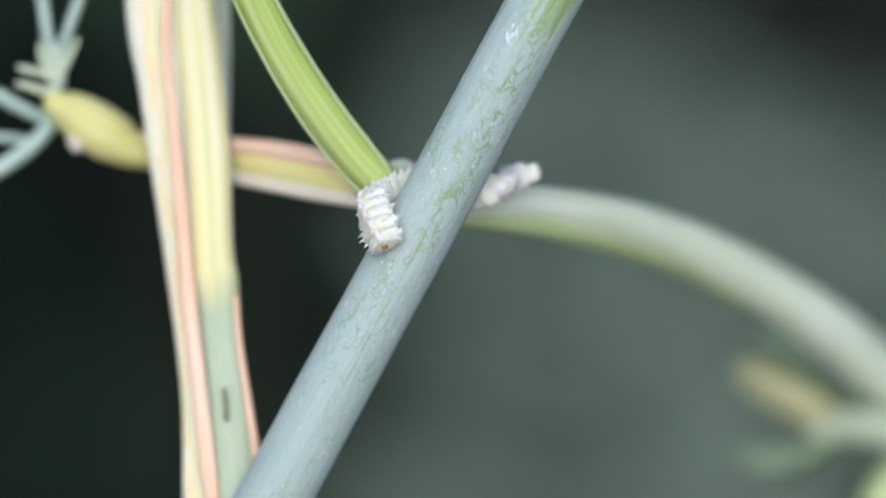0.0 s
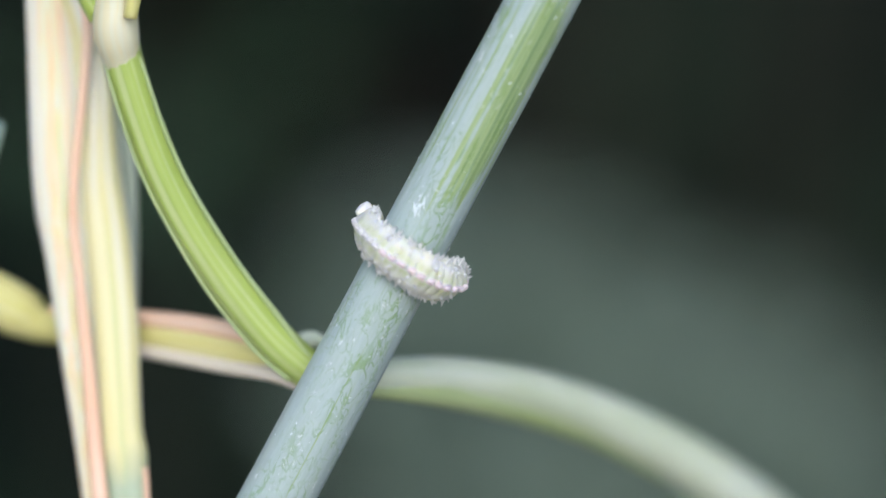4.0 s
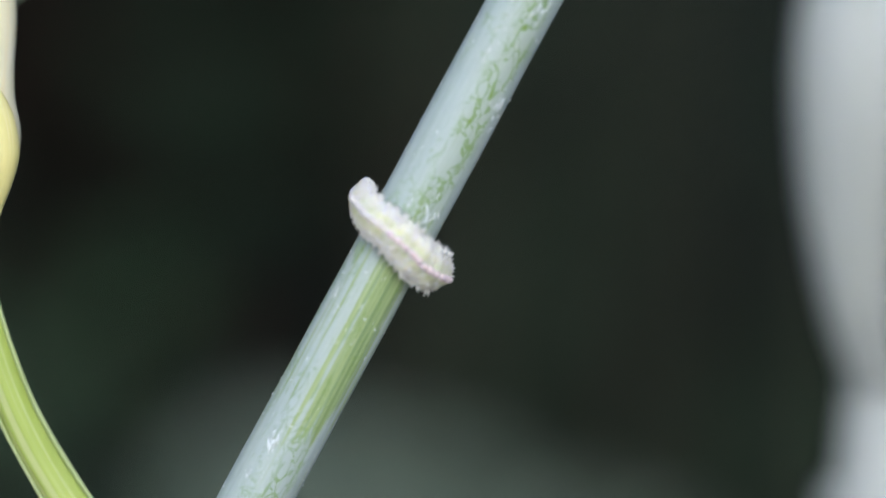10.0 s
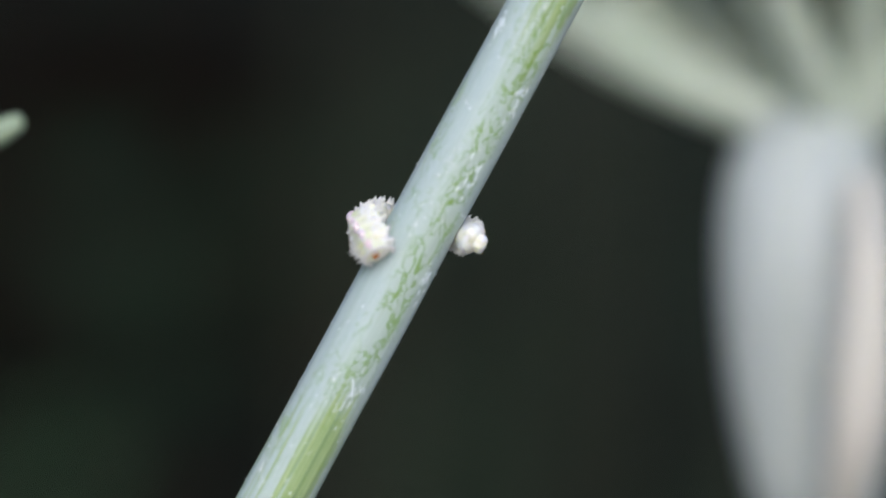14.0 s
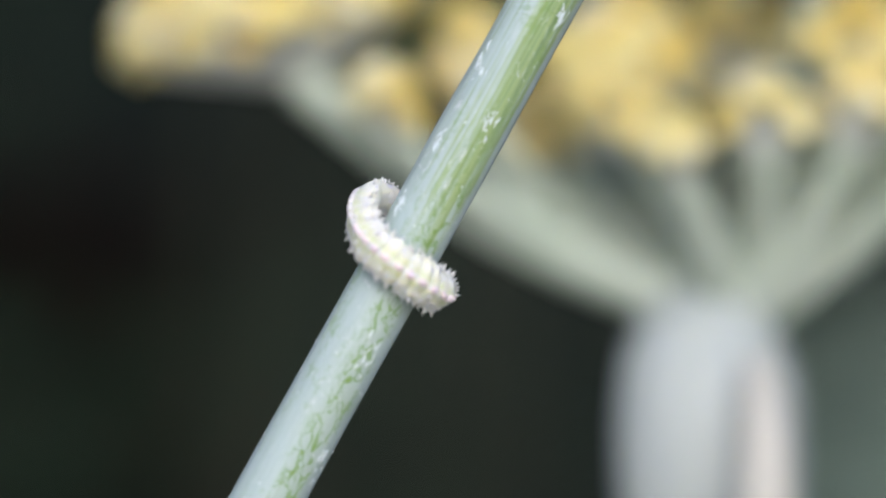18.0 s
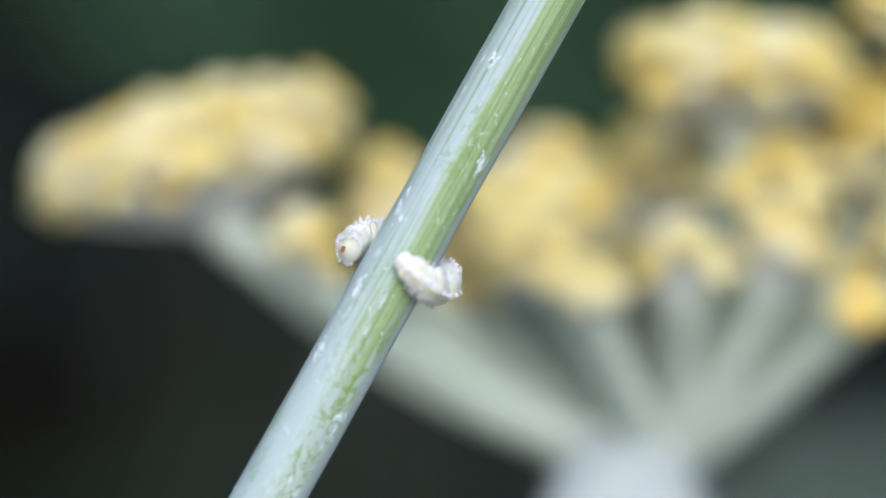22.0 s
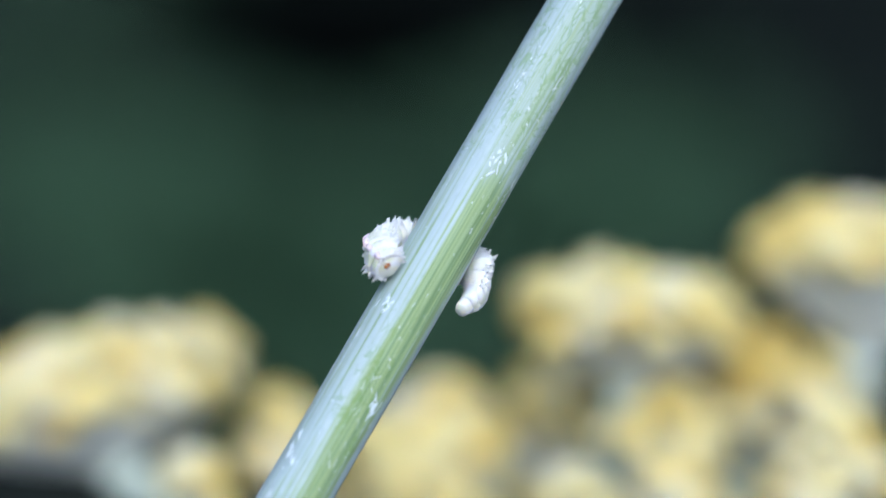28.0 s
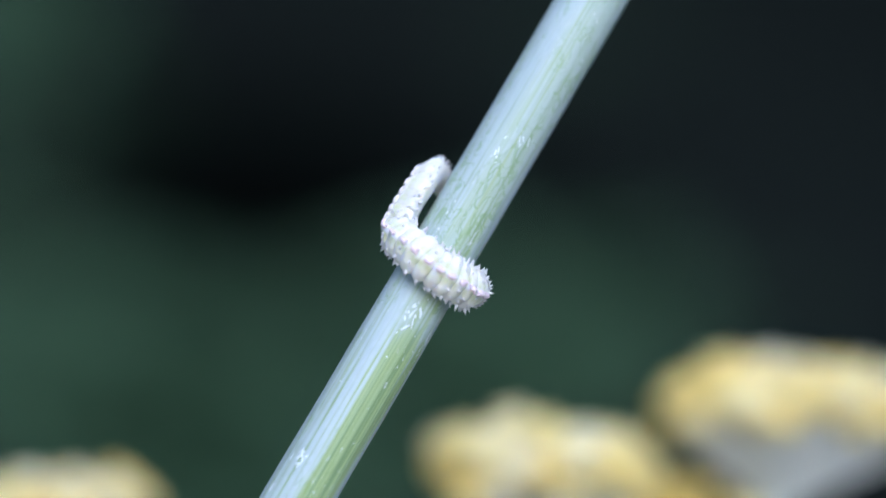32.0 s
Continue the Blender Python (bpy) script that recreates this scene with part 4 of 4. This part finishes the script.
def larva():
    rnd = random.Random(5)
    l = thing("hoverfly_larva", "spiny cream hoverfly larva with a pinkish stripe, clinging round the stem", "larva", at(on_axis(0)))
    l.rotation_mode = "QUATERNION"
    l.matrix_world = Matrix.Translation(at(on_axis(0)))
    # a soft, slightly hooked spine of unit length
    spine = bpy.data.meshes.new("spine")
    bm = bmesh.new()
    rows = [[bm.verts.new((0.06 * h * h * 0.4 * MM * 3 + math.cos(a) * r * MM, math.sin(a) * r * MM, h)) for a in (2 * math.pi * j / 6 for j in range(6))]
            for h, r in ((0, 0.125), (0.35, 0.085), (0.7, 0.045), (1.0, 0.010))]
    for r0, r1 in zip(rows, rows[1:]):
        for j in range(6):
            bm.faces.new((r0[j], r0[(j + 1) % 6], r1[(j + 1) % 6], r1[j]))
    bm.faces.new(rows[-1])
    for fc in bm.faces:
        fc.smooth = True
    bm.to_mesh(spine)
    bm.free()
    spine.materials.append(M_BRISTLE)
    made = []
    for k in range(PIECES):
        s = (k + 0.5) / PIECES
        g = girth(s)
        big = k % 3 == 1
        name = "tail_segment" if k == 0 else "head_segment" if k > PIECES - 4 else "body_segment"
        ob = part(name, ring_mesh(k, s, g, k * 3.7), M_HEAD if s > 0.74 else M_SKIN, l)
        # soft spines: a fringe along both sides, a row on each flank, short ones near the keel
        if k < PIECES - 2:
            small = 1 - 0.6 * max(0.0, (s - 0.55) / 0.45)
            for sgn in (-1, 1):
                for a, most, long_ in ((-14, 1.0, 0.32), (-4, 1.0, 0.40), (7, 1.0, 0.38), (20, 0.9, 0.28), (33, 0.6, 0.22), (46, 0.8 if big else 0.5, 0.22), (68, 0.6 if big else 0.35, 0.15)):
                    if rnd.random() > most or (k > 13 and a > 30):
                        continue
                    a = radians(a + rnd.uniform(-6, 6))
                    d = Vector((rnd.uniform(-0.5, 0.3), sgn * math.cos(a), math.sin(a) + rnd.uniform(-0.15, 0.25))).normalized()
                    reach = g * (1.08 if abs(a) < 0.3 else 0.93)
                    foot = Vector((rnd.uniform(-0.24, 0.24), sgn * math.cos(a) * reach, math.sin(a) * reach * 0.84)) * MM
                    q = new("spine", spine)
                    q.parent = ob
                    wide = rnd.uniform(0.9, 1.4) * small
                    q.matrix_basis = Matrix.LocRotScale(foot, d.to_track_quat("Z", "Y"), (wide, wide, long_ * rnd.uniform(0.5, 1.1) * small * MM))
        if k < PIECES * 0.78:
            bm = bmesh.new()
            w = 0.20 * (1 - 0.45 * s) * rnd.uniform(0.8, 1.2)
            lump(bm, Vector((rnd.uniform(-0.04, 0.04), rnd.uniform(-0.04, 0.04), g * 0.90 - 0.02)) * MM, rnd.uniform(0.25, 0.33) * MM, w * MM, rnd.uniform(0.13, 0.19) * MM, None, 12, 8)
            for _ in range(2):
                lump(bm, Vector((rnd.uniform(-0.25, 0.25), rnd.choice((-1, 1)) * w * 0.7, g * 0.88 - 0.02)) * MM, 0.11 * MM, 0.09 * MM, 0.12 * MM, None, 8, 5)
            part("back_stripe", bm, M_STRIPE if s < 0.5 else M_STRIPEPALE, ob, "pinkish white raised stripe")
        if k == 0:
            # a wreath of spines round the blunt tail end
            for i in range(16):
                a = radians(-30 + 240 * i / 15 + rnd.uniform(-6, 6))
                d = Vector((-rnd.uniform(0.5, 1.1), math.cos(a), math.sin(a))).normalized()
                foot = Vector((-0.42, math.cos(a) * g * 0.86, math.sin(a) * g * 0.72)) * MM
                q = new("spine", spine)
                q.parent = ob
                q.matrix_basis = Matrix.LocRotScale(foot, d.to_track_quat("Z", "Y"), (1.2, 1.2, rnd.uniform(0.18, 0.36) * MM))
            bm = bmesh.new()
            for sgn in (-1, 1):
                lump(bm, Vector((-0.60, sgn * 0.10, 0.34)) * MM, 0.17 * MM, 0.105 * MM, 0.13 * MM, None, 8, 6)
            part("breathing_tube", bm, M_SPOT, ob, "red-brown breathing tubes")
        made.append((0.03 + 0.955 * s, g, ob))
    return made


def smooth_steps(xs, ys, x):
    """Monotone cubic through (xs, ys), at x."""
    i = min(max(int(np.searchsorted(xs, x)) - 1, 0), len(xs) - 2)
    h = np.diff(xs)
    d = (ys[1:] - ys[:-1]) / h.reshape((-1,) + (1,) * (ys.ndim - 1))

    def slope(k):
        if k == 0 or k == len(xs) - 1:
            return d[min(k, len(d) - 1)]
        a, b = d[k - 1], d[k]
        both = a * b
        return np.where(both > 0, 2 * both / np.where(np.abs(a + b) < 1e-9, 1, a + b), 0)
    z, w = (x - xs[i]) / h[i], h[i]
    return ((2 * z**3 - 3 * z**2 + 1) * ys[i] + (z**3 - 2 * z**2 + z) * w * slope(i)
            + (3 * z**2 - 2 * z**3) * ys[i + 1] + (z**3 - z**2) * w * slope(i + 1))


PARTS = larva()


def motions():
    """The larva winds itself up the stem: each segment is keyed along the moving middle line."""
    crawl(0, (21, -0.2, 2.9), (57, 0.9, 2.8), (97, 1.5, 2.9), (136, 2.2, 2.9), (170, 3.4, 2.9), (208, 4.3, 2.7), (233, 5.2, 3.5), (222, 5.9, 5.3), (231, 7.2, 6.4))
    crawl(0.3, (15, 0.5, 2.9), (55, 0.9, 2.9), (94, 1.5, 2.9), (126, 2.7, 2.9), (164, 3.5, 2.8), (204, 4.0, 2.9), (243, 4.1, 3.1), (279, 4.3, 3.2), (316, 4.9, 2.9))
    crawl(0.5, (20, 1.0, 2.9), (58, 1.5, 2.9), (94, 2.1, 2.9), (125, 3.2, 2.9), (162, 3.6, 2.8), (201, 3.9, 2.8), (238, 4.0, 3.1), (267, 3.8, 3.8), (288, 4.5, 2.9))
    crawl(1, (90, 2.0, 2.9), (98, 3.2, 2.9), (134, 4.0, 2.9), (172, 5.0, 2.8), (210, 4.8, 2.8), (247, 5.0, 3.0), (269, 6.4, 3.3), (300, 7.0, 3.2), (334, 8.6, 2.9))
    crawl(1.5, (132, 4.8, 2.9), (95, 5.7, 3.3), (116, 6.5, 3.2), (156, 6.8, 2.9), (200, 6.9, 2.8), (243, 7.1, 2.9), (285, 7.6, 2.9), (328, 7.6, 2.8), (371, 8.2, 2.9))
    crawl(2, (112, 4.6, 2.9), (143, 5.6, 2.8), (192, 6.1, 2.8), (241, 6.3, 3.0), (279, 6.6, 3.0), (315, 7.5, 2.8), (352, 8.3, 2.8), (391, 8.8, 2.9), (431, 9.2, 2.9))
    crawl(2.5, (270, 8.3, 3.0), (272, 7.6, 3.0), (290, 7.6, 3.0), (309, 7.7, 2.9), (328, 7.7, 2.9), (347, 7.8, 2.8), (367, 7.9, 2.8), (386, 8.1, 2.9), (404, 8.3, 2.9))
    crawl(3, (270, 8.0, 3.0), (292, 8.1, 2.9), (316, 8.3, 2.8), (339, 8.6, 2.8), (362, 9.1, 2.9), (382, 9.7, 2.9), (405, 10.1, 2.9), (427, 10.6, 2.9), (450, 11.0, 2.9))
    crawl(3.5, (270, 10.4, 3.0), (292, 9.9, 2.9), (318, 9.8, 2.8), (344, 10.0, 2.8), (371, 10.1, 2.8), (397, 10.2, 2.8), (424, 10.3, 2.8), (450, 10.5, 2.9), (450, 10.8, 3.9))
    crawl(5.5, (270, 14.6, 2.9), (319, 14.4, 2.9), (369, 14.3, 2.8), (419, 14.2, 2.8), (454, 15.1, 3.0), (461, 17.4, 2.9), (502, 18.7, 2.8), (551, 19.2, 2.8), (594, 20.4, 2.9))
    crawl(6, (352, 17.0, 2.9), (388, 17.5, 2.8), (424, 17.9, 3.0), (456, 18.5, 3.4), (485, 19.2, 3.1), (520, 20.0, 2.9), (556, 20.0, 2.9), (592, 19.6, 2.8), (630, 19.3, 2.9))
    crawl(6.5, (375, 16.8, 2.9), (408, 16.8, 2.9), (441, 16.9, 3.0), (448, 18.2, 3.0), (457, 19.5, 3.0), (489, 20.0, 2.9), (521, 20.3, 2.9), (554, 20.6, 2.8), (588, 20.9, 2.9))
    crawl(7, (392, 19.2, 2.9), (424, 20.1, 2.9), (459, 20.6, 2.9), (494, 21.1, 2.9), (527, 21.9, 2.9), (563, 22.2, 2.8), (612, 22.3, 3.1), (628, 21.4, 3.3), (642, 20.2, 3.2))
    crawl(7.5, (450, 20.7, 2.9), (465, 22.1, 3.0), (500, 23.0, 2.8), (538, 23.5, 2.8), (577, 24.0, 2.8), (617, 24.4, 2.8), (627, 23.4, 3.3), (659, 23.1, 3.1), (697, 23.1, 2.9))
    crawl(8, (450, 21.8, 2.9), (483, 22.7, 2.9), (516, 23.8, 2.9), (552, 24.3, 2.8), (591, 24.4, 2.9), (628, 24.4, 3.0), (639, 23.1, 3.3), (672, 22.6, 2.8), (711, 22.6, 2.9))
    crawl(8.5, (492, 23.8, 2.9), (514, 24.7, 2.8), (546, 24.8, 2.8), (578, 24.9, 2.9), (610, 24.8, 2.9), (638, 24.6, 2.9), (670, 24.7, 2.8), (702, 24.9, 2.8), (729, 25.7, 2.9))
    crawl(9, (474, 23.7, 2.9), (506, 24.7, 2.9), (554, 25.4, 2.8), (587, 25.3, 2.9), (619, 25.5, 3.0), (649, 25.4, 2.8), (682, 25.6, 2.8), (715, 25.9, 2.9), (747, 26.2, 2.9))
    crawl(9.5, (539, 26.8, 2.9), (568, 26.4, 2.8), (598, 26.1, 2.8), (623, 26.6, 3.0), (651, 26.9, 3.0), (680, 27.0, 2.9), (710, 27.2, 2.8), (740, 27.4, 2.8), (769, 27.6, 2.9))
    crawl(10, (630, 27.3, 3.0), (655, 27.3, 2.9), (681, 27.4, 2.8), (706, 27.8, 2.8), (732, 28.2, 2.8), (758, 28.4, 2.8), (784, 28.7, 2.8), (816, 29.1, 2.9), (828, 29.8, 3.3))
    crawl(10.5, (630, 29.6, 3.0), (660, 28.6, 2.9), (696, 28.1, 2.9), (733, 28.3, 2.8), (772, 28.6, 2.6), (813, 29.2, 2.4), (822, 30.5, 2.8), (859, 30.9, 2.9), (896, 30.5, 2.9))
    crawl(11, (625, 29.7, 3.8), (660, 28.7, 3.0), (712, 28.6, 2.9), (751, 29.6, 2.8), (792, 30.4, 2.8), (812, 32.0, 3.1), (810, 34.1, 3.1), (848, 35.0, 2.9), (892, 34.8, 2.9))
    crawl(11.5, (630, 31.2, 2.9), (665, 31.0, 2.9), (701, 30.8, 2.9), (737, 31.0, 2.8), (773, 31.4, 2.9), (803, 31.8, 3.4), (806, 33.2, 3.1), (838, 33.6, 2.9), (874, 33.6, 2.9))
    crawl(12, (666, 31.9, 2.9), (686, 31.6, 2.9), (712, 31.3, 2.9), (733, 31.6, 2.8), (768, 31.9, 2.9), (803, 32.5, 3.1), (832, 33.5, 3.0), (859, 34.5, 2.9), (892, 34.9, 2.9))
    crawl(12.5, (701, 33.9, 2.9), (730, 34.0, 2.8), (759, 34.3, 2.9), (787, 34.5, 2.9), (812, 35.1, 3.0), (808, 36.4, 3.2), (833, 36.7, 3.1), (861, 36.9, 3.0), (889, 37.0, 2.9))
    crawl(13, (718, 33.3, 2.9), (753, 34.0, 2.8), (788, 34.6, 3.0), (819, 35.5, 3.0), (846, 36.8, 2.9), (881, 37.5, 2.8), (917, 38.0, 2.8), (954, 38.4, 2.9), (990, 38.7, 3.1))
    crawl(13.5, (729, 35.8, 2.9), (763, 36.6, 2.9), (798, 37.2, 2.9), (833, 37.8, 2.9), (868, 38.4, 2.9), (903, 39.0, 2.9), (940, 39.2, 2.8), (978, 39.3, 2.8), (990, 39.3, 3.9))
    crawl(15.5, (852, 41.4, 2.9), (866, 42.6, 2.8), (910, 42.6, 2.8), (953, 42.6, 2.9), (993, 42.8, 3.1), (1003, 44.3, 3.0), (1044, 44.8, 2.9), (1086, 45.3, 2.8), (1126, 46.1, 2.9))
    crawl(16, (985, 46.9, 3.8), (990, 45.9, 3.3), (1004, 45.1, 2.9), (1023, 44.7, 2.9), (1047, 44.5, 2.8), (1070, 44.6, 2.8), (1094, 44.9, 2.9), (1117, 45.5, 2.9), (1140, 46.4, 2.9))
    crawl(16.5, (990, 45.6, 3.0), (1012, 45.7, 3.0), (1035, 45.8, 2.9), (1058, 46.0, 2.8), (1081, 46.3, 2.8), (1104, 46.7, 2.8), (1127, 47.1, 2.9), (1148, 47.4, 3.0), (1170, 47.8, 3.1))
    crawl(17, (990, 46.7, 3.0), (1018, 46.8, 2.9), (1047, 46.9, 2.8), (1075, 47.3, 2.8), (1104, 47.6, 2.8), (1134, 47.8, 2.8), (1164, 47.9, 2.8), (1174, 48.7, 3.1), (1199, 49.4, 2.9))
    crawl(17.3, (990, 47.5, 3.0), (1019, 47.5, 2.9), (1049, 47.5, 2.8), (1079, 48.0, 2.8), (1109, 48.4, 2.8), (1139, 48.8, 2.8), (1169, 49.3, 2.8), (1170, 50.4, 3.5), (1170, 51.9, 3.9))
    crawl(18, (990, 49.3, 3.0), (1029, 49.0, 2.9), (1070, 49.1, 2.8), (1111, 49.4, 2.9), (1140, 50.0, 3.0), (1160, 50.9, 3.3), (1178, 51.9, 3.3), (1205, 52.3, 3.0), (1235, 52.4, 2.9))
    crawl(18.5, (990, 49.7, 3.0), (1020, 49.5, 2.9), (1052, 49.4, 2.8), (1084, 49.6, 2.8), (1115, 49.9, 2.9), (1146, 50.4, 2.9), (1172, 51.1, 3.1), (1170, 52.6, 3.6), (1175, 53.9, 2.9))
    crawl(19, (1025, 51.7, 2.9), (1056, 51.5, 2.8), (1088, 51.6, 2.8), (1118, 52.0, 2.9), (1148, 52.6, 3.0), (1172, 53.5, 3.2), (1195, 54.7, 3.1), (1223, 55.4, 3.0), (1254, 55.5, 2.9))
    crawl(19.5, (1087, 54.2, 2.9), (1120, 54.5, 2.8), (1149, 54.7, 3.2), (1170, 55.2, 3.7), (1178, 56.0, 3.3), (1207, 56.0, 3.1), (1237, 56.0, 2.9), (1269, 56.0, 2.8), (1301, 56.2, 2.9))
    crawl(20, (1087, 54.4, 2.9), (1124, 55.3, 2.9), (1163, 56.0, 2.9), (1201, 56.7, 2.9), (1240, 57.4, 2.9), (1278, 58.1, 2.8), (1317, 58.8, 2.7), (1315, 60.2, 4.1), (1303, 61.3, 5.5))
    crawl(20.5, (1114, 55.3, 2.9), (1144, 55.9, 2.9), (1173, 56.5, 2.9), (1199, 57.4, 2.9), (1225, 58.3, 2.8), (1254, 59.0, 2.8), (1285, 59.2, 2.9), (1317, 59.2, 2.9), (1350, 59.2, 2.9))
    crawl(21, (1118, 57.2, 2.9), (1159, 57.4, 2.9), (1196, 57.6, 2.9), (1228, 58.8, 2.8), (1269, 58.7, 2.8), (1310, 58.9, 2.9), (1340, 59.4, 3.1), (1356, 58.6, 3.2), (1378, 57.9, 3.1))
    crawl(21.5, (1170, 57.4, 2.6), (1192, 58.2, 2.7), (1214, 58.8, 2.9), (1238, 59.3, 2.9), (1264, 59.4, 2.8), (1289, 59.2, 2.8), (1315, 59.1, 2.9), (1340, 59.0, 2.9), (1360, 58.4, 2.9))
    crawl(22, (1170, 58.1, 2.9), (1200, 59.1, 2.9), (1236, 59.6, 2.8), (1273, 59.6, 2.8), (1310, 59.6, 2.8), (1346, 59.4, 3.0), (1377, 58.7, 2.8), (1414, 58.8, 2.8), (1451, 59.2, 2.9))
    crawl(22.5, (1212, 59.1, 2.9), (1237, 59.8, 2.9), (1270, 59.7, 2.9), (1303, 59.8, 2.9), (1336, 60.2, 2.9), (1347, 61.4, 2.9), (1370, 62.0, 2.9), (1403, 62.0, 2.9), (1437, 62.0, 2.9))
    crawl(23, (1240, 60.3, 2.9), (1262, 60.4, 2.8), (1281, 60.4, 2.8), (1314, 60.6, 2.9), (1345, 60.9, 3.0), (1375, 61.3, 3.0), (1406, 61.8, 2.9), (1439, 62.1, 2.8), (1472, 62.3, 2.9))
    crawl(23.5, (1350, 61.1, 2.9), (1360, 61.1, 3.0), (1377, 61.3, 2.9), (1396, 61.6, 2.8), (1414, 61.9, 2.8), (1432, 62.2, 2.8), (1450, 62.5, 2.9), (1468, 62.9, 2.9), (1485, 63.3, 2.9))
    crawl(24, (1350, 63.6, 3.7), (1362, 62.8, 3.1), (1390, 62.4, 2.8), (1415, 62.6, 2.8), (1438, 63.0, 2.8), (1460, 63.6, 2.8), (1482, 64.2, 2.9), (1506, 64.6, 2.9), (1530, 65.0, 2.9))
    crawl(24.5, (1350, 63.8, 3.0), (1375, 63.8, 3.0), (1402, 63.8, 2.9), (1429, 64.0, 2.8), (1455, 64.4, 2.8), (1481, 64.8, 2.9), (1506, 65.2, 3.1), (1529, 65.6, 3.3), (1530, 66.2, 4.2))
    crawl(25, (1346, 66.6, 3.7), (1371, 65.3, 2.9), (1400, 64.8, 2.8), (1431, 64.8, 2.9), (1460, 65.4, 2.9), (1487, 66.1, 2.9), (1512, 67.2, 3.2), (1540, 68.0, 3.2), (1572, 68.1, 2.9))
    crawl(25.5, (1350, 67.5, 3.0), (1382, 66.6, 2.9), (1419, 66.4, 2.8), (1456, 66.8, 2.9), (1493, 67.2, 2.8), (1528, 67.9, 3.0), (1533, 69.1, 4.3), (1530, 70.8, 4.7), (1530, 72.5, 3.8))
    crawl(27.5, (1441, 70.9, 2.9), (1479, 71.0, 2.8), (1516, 71.1, 2.8), (1527, 72.3, 3.0), (1547, 73.4, 3.0), (1583, 73.8, 2.9), (1619, 74.2, 2.9), (1655, 74.8, 2.8), (1690, 75.4, 2.9))
    crawl(28, (1478, 73.6, 2.9), (1518, 74.4, 2.9), (1556, 75.4, 2.9), (1595, 76.3, 2.8), (1636, 76.8, 2.9), (1680, 76.8, 2.9), (1690, 76.2, 3.0), (1704, 75.2, 3.2), (1718, 73.8, 3.1))
    crawl(28.5, (1530, 74.7, 3.0), (1533, 76.4, 3.5), (1566, 77.0, 3.1), (1605, 77.6, 2.8), (1646, 78.0, 2.8), (1687, 78.0, 2.9), (1728, 77.8, 2.9), (1769, 77.7, 2.8), (1810, 77.9, 2.9))
    crawl(29, (1530, 76.6, 3.0), (1563, 77.7, 2.9), (1601, 78.3, 2.8), (1640, 78.8, 2.8), (1680, 79.2, 2.8), (1709, 79.3, 3.0), (1738, 78.5, 2.9), (1778, 78.1, 2.8), (1818, 78.0, 2.9))
    crawl(29.5, (1594, 78.3, 2.9), (1628, 78.2, 2.8), (1662, 78.1, 2.8), (1696, 78.3, 3.0), (1710, 79.2, 2.9), (1742, 79.6, 2.8), (1776, 80.1, 2.8), (1808, 80.6, 2.9), (1837, 81.5, 2.9))
    crawl(30, (1710, 81.1, 3.0), (1734, 80.7, 2.9), (1761, 80.9, 2.8), (1787, 81.2, 2.8), (1814, 81.6, 2.8), (1841, 81.9, 2.8), (1868, 82.2, 2.8), (1893, 82.7, 2.9), (1895, 83.4, 3.6))
    crawl(30.5, (1710, 82.9, 3.0), (1718, 82.0, 3.0), (1747, 82.1, 2.9), (1777, 82.3, 2.9), (1806, 82.9, 2.9), (1835, 83.4, 2.8), (1866, 83.7, 2.6), (1898, 84.2, 2.6), (1927, 84.8, 2.9))
    crawl(31, (1710, 83.7, 3.0), (1741, 83.2, 2.9), (1776, 83.3, 2.8), (1809, 83.8, 2.8), (1843, 84.3, 2.9), (1872, 85.1, 3.1), (1890, 86.4, 3.7), (1893, 88.0, 4.4), (1892, 89.7, 4.8))
    crawl(31.5, (1710, 85.4, 3.0), (1743, 84.9, 2.9), (1778, 84.6, 2.8), (1815, 84.6, 2.9), (1851, 84.9, 2.8), (1887, 85.4, 2.8), (1887, 87.0, 2.9), (1920, 87.4, 2.9), (1956, 87.4, 2.9))
    crawl(32, (1724, 85.8, 3.0), (1762, 85.3, 2.9), (1798, 85.2, 2.8), (1843, 85.7, 2.9), (1885, 86.6, 3.0), (1884, 88.2, 3.1), (1888, 90.0, 3.0), (1918, 90.8, 2.9), (1973, 90.4, 2.9))
    times = np.array([k[0] for k in BENDS])
    lines = np.array([k[1] for k in BENDS])
    front = (Vector((0, -1, 0)) - AX * Vector((0, -1, 0)).dot(AX)).normalized()
    right = front.cross(AX) if front.cross(AX).x > 0 else AX.cross(front)
    grid = np.linspace(0, 1, lines.shape[1])
    rows = [[] for _ in PARTS]
    for t in np.arange(0, 32.01, 0.25):
        st = smooth_steps(times, lines, min(t, 32.0))

        def spot(s, g):
            a, h, r = smooth_steps(grid, st, s)
            r = r + (0.85 * g - 0.86) * min(max((3.5 - r) / 0.5, 0.0), 1.0)
            a = radians(a)
            out = front * math.cos(a) - right * math.sin(a)
            return out * r + AX * h, out
        for row, (s, g, ob) in zip(rows, PARTS):
            c, out = spot(s, g)
            ahead = (spot(min(s + 0.03, 1), g)[0] - spot(max(s - 0.03, 0), g)[0]).normalized()
            back = out + front * 0.4 * min(max(out.dot(front) + 0.25, 0.0), 1.0) - AX * 0.08
            back = (back - ahead * back.dot(ahead)).normalized()
            m = Matrix((ahead, back.cross(ahead), back)).transposed().to_4x4()
            m.translation = c * MM
            row.append((float(t), m))
    for row, (s, g, ob) in zip(rows, PARTS):
        walk(ob, row)


motions()
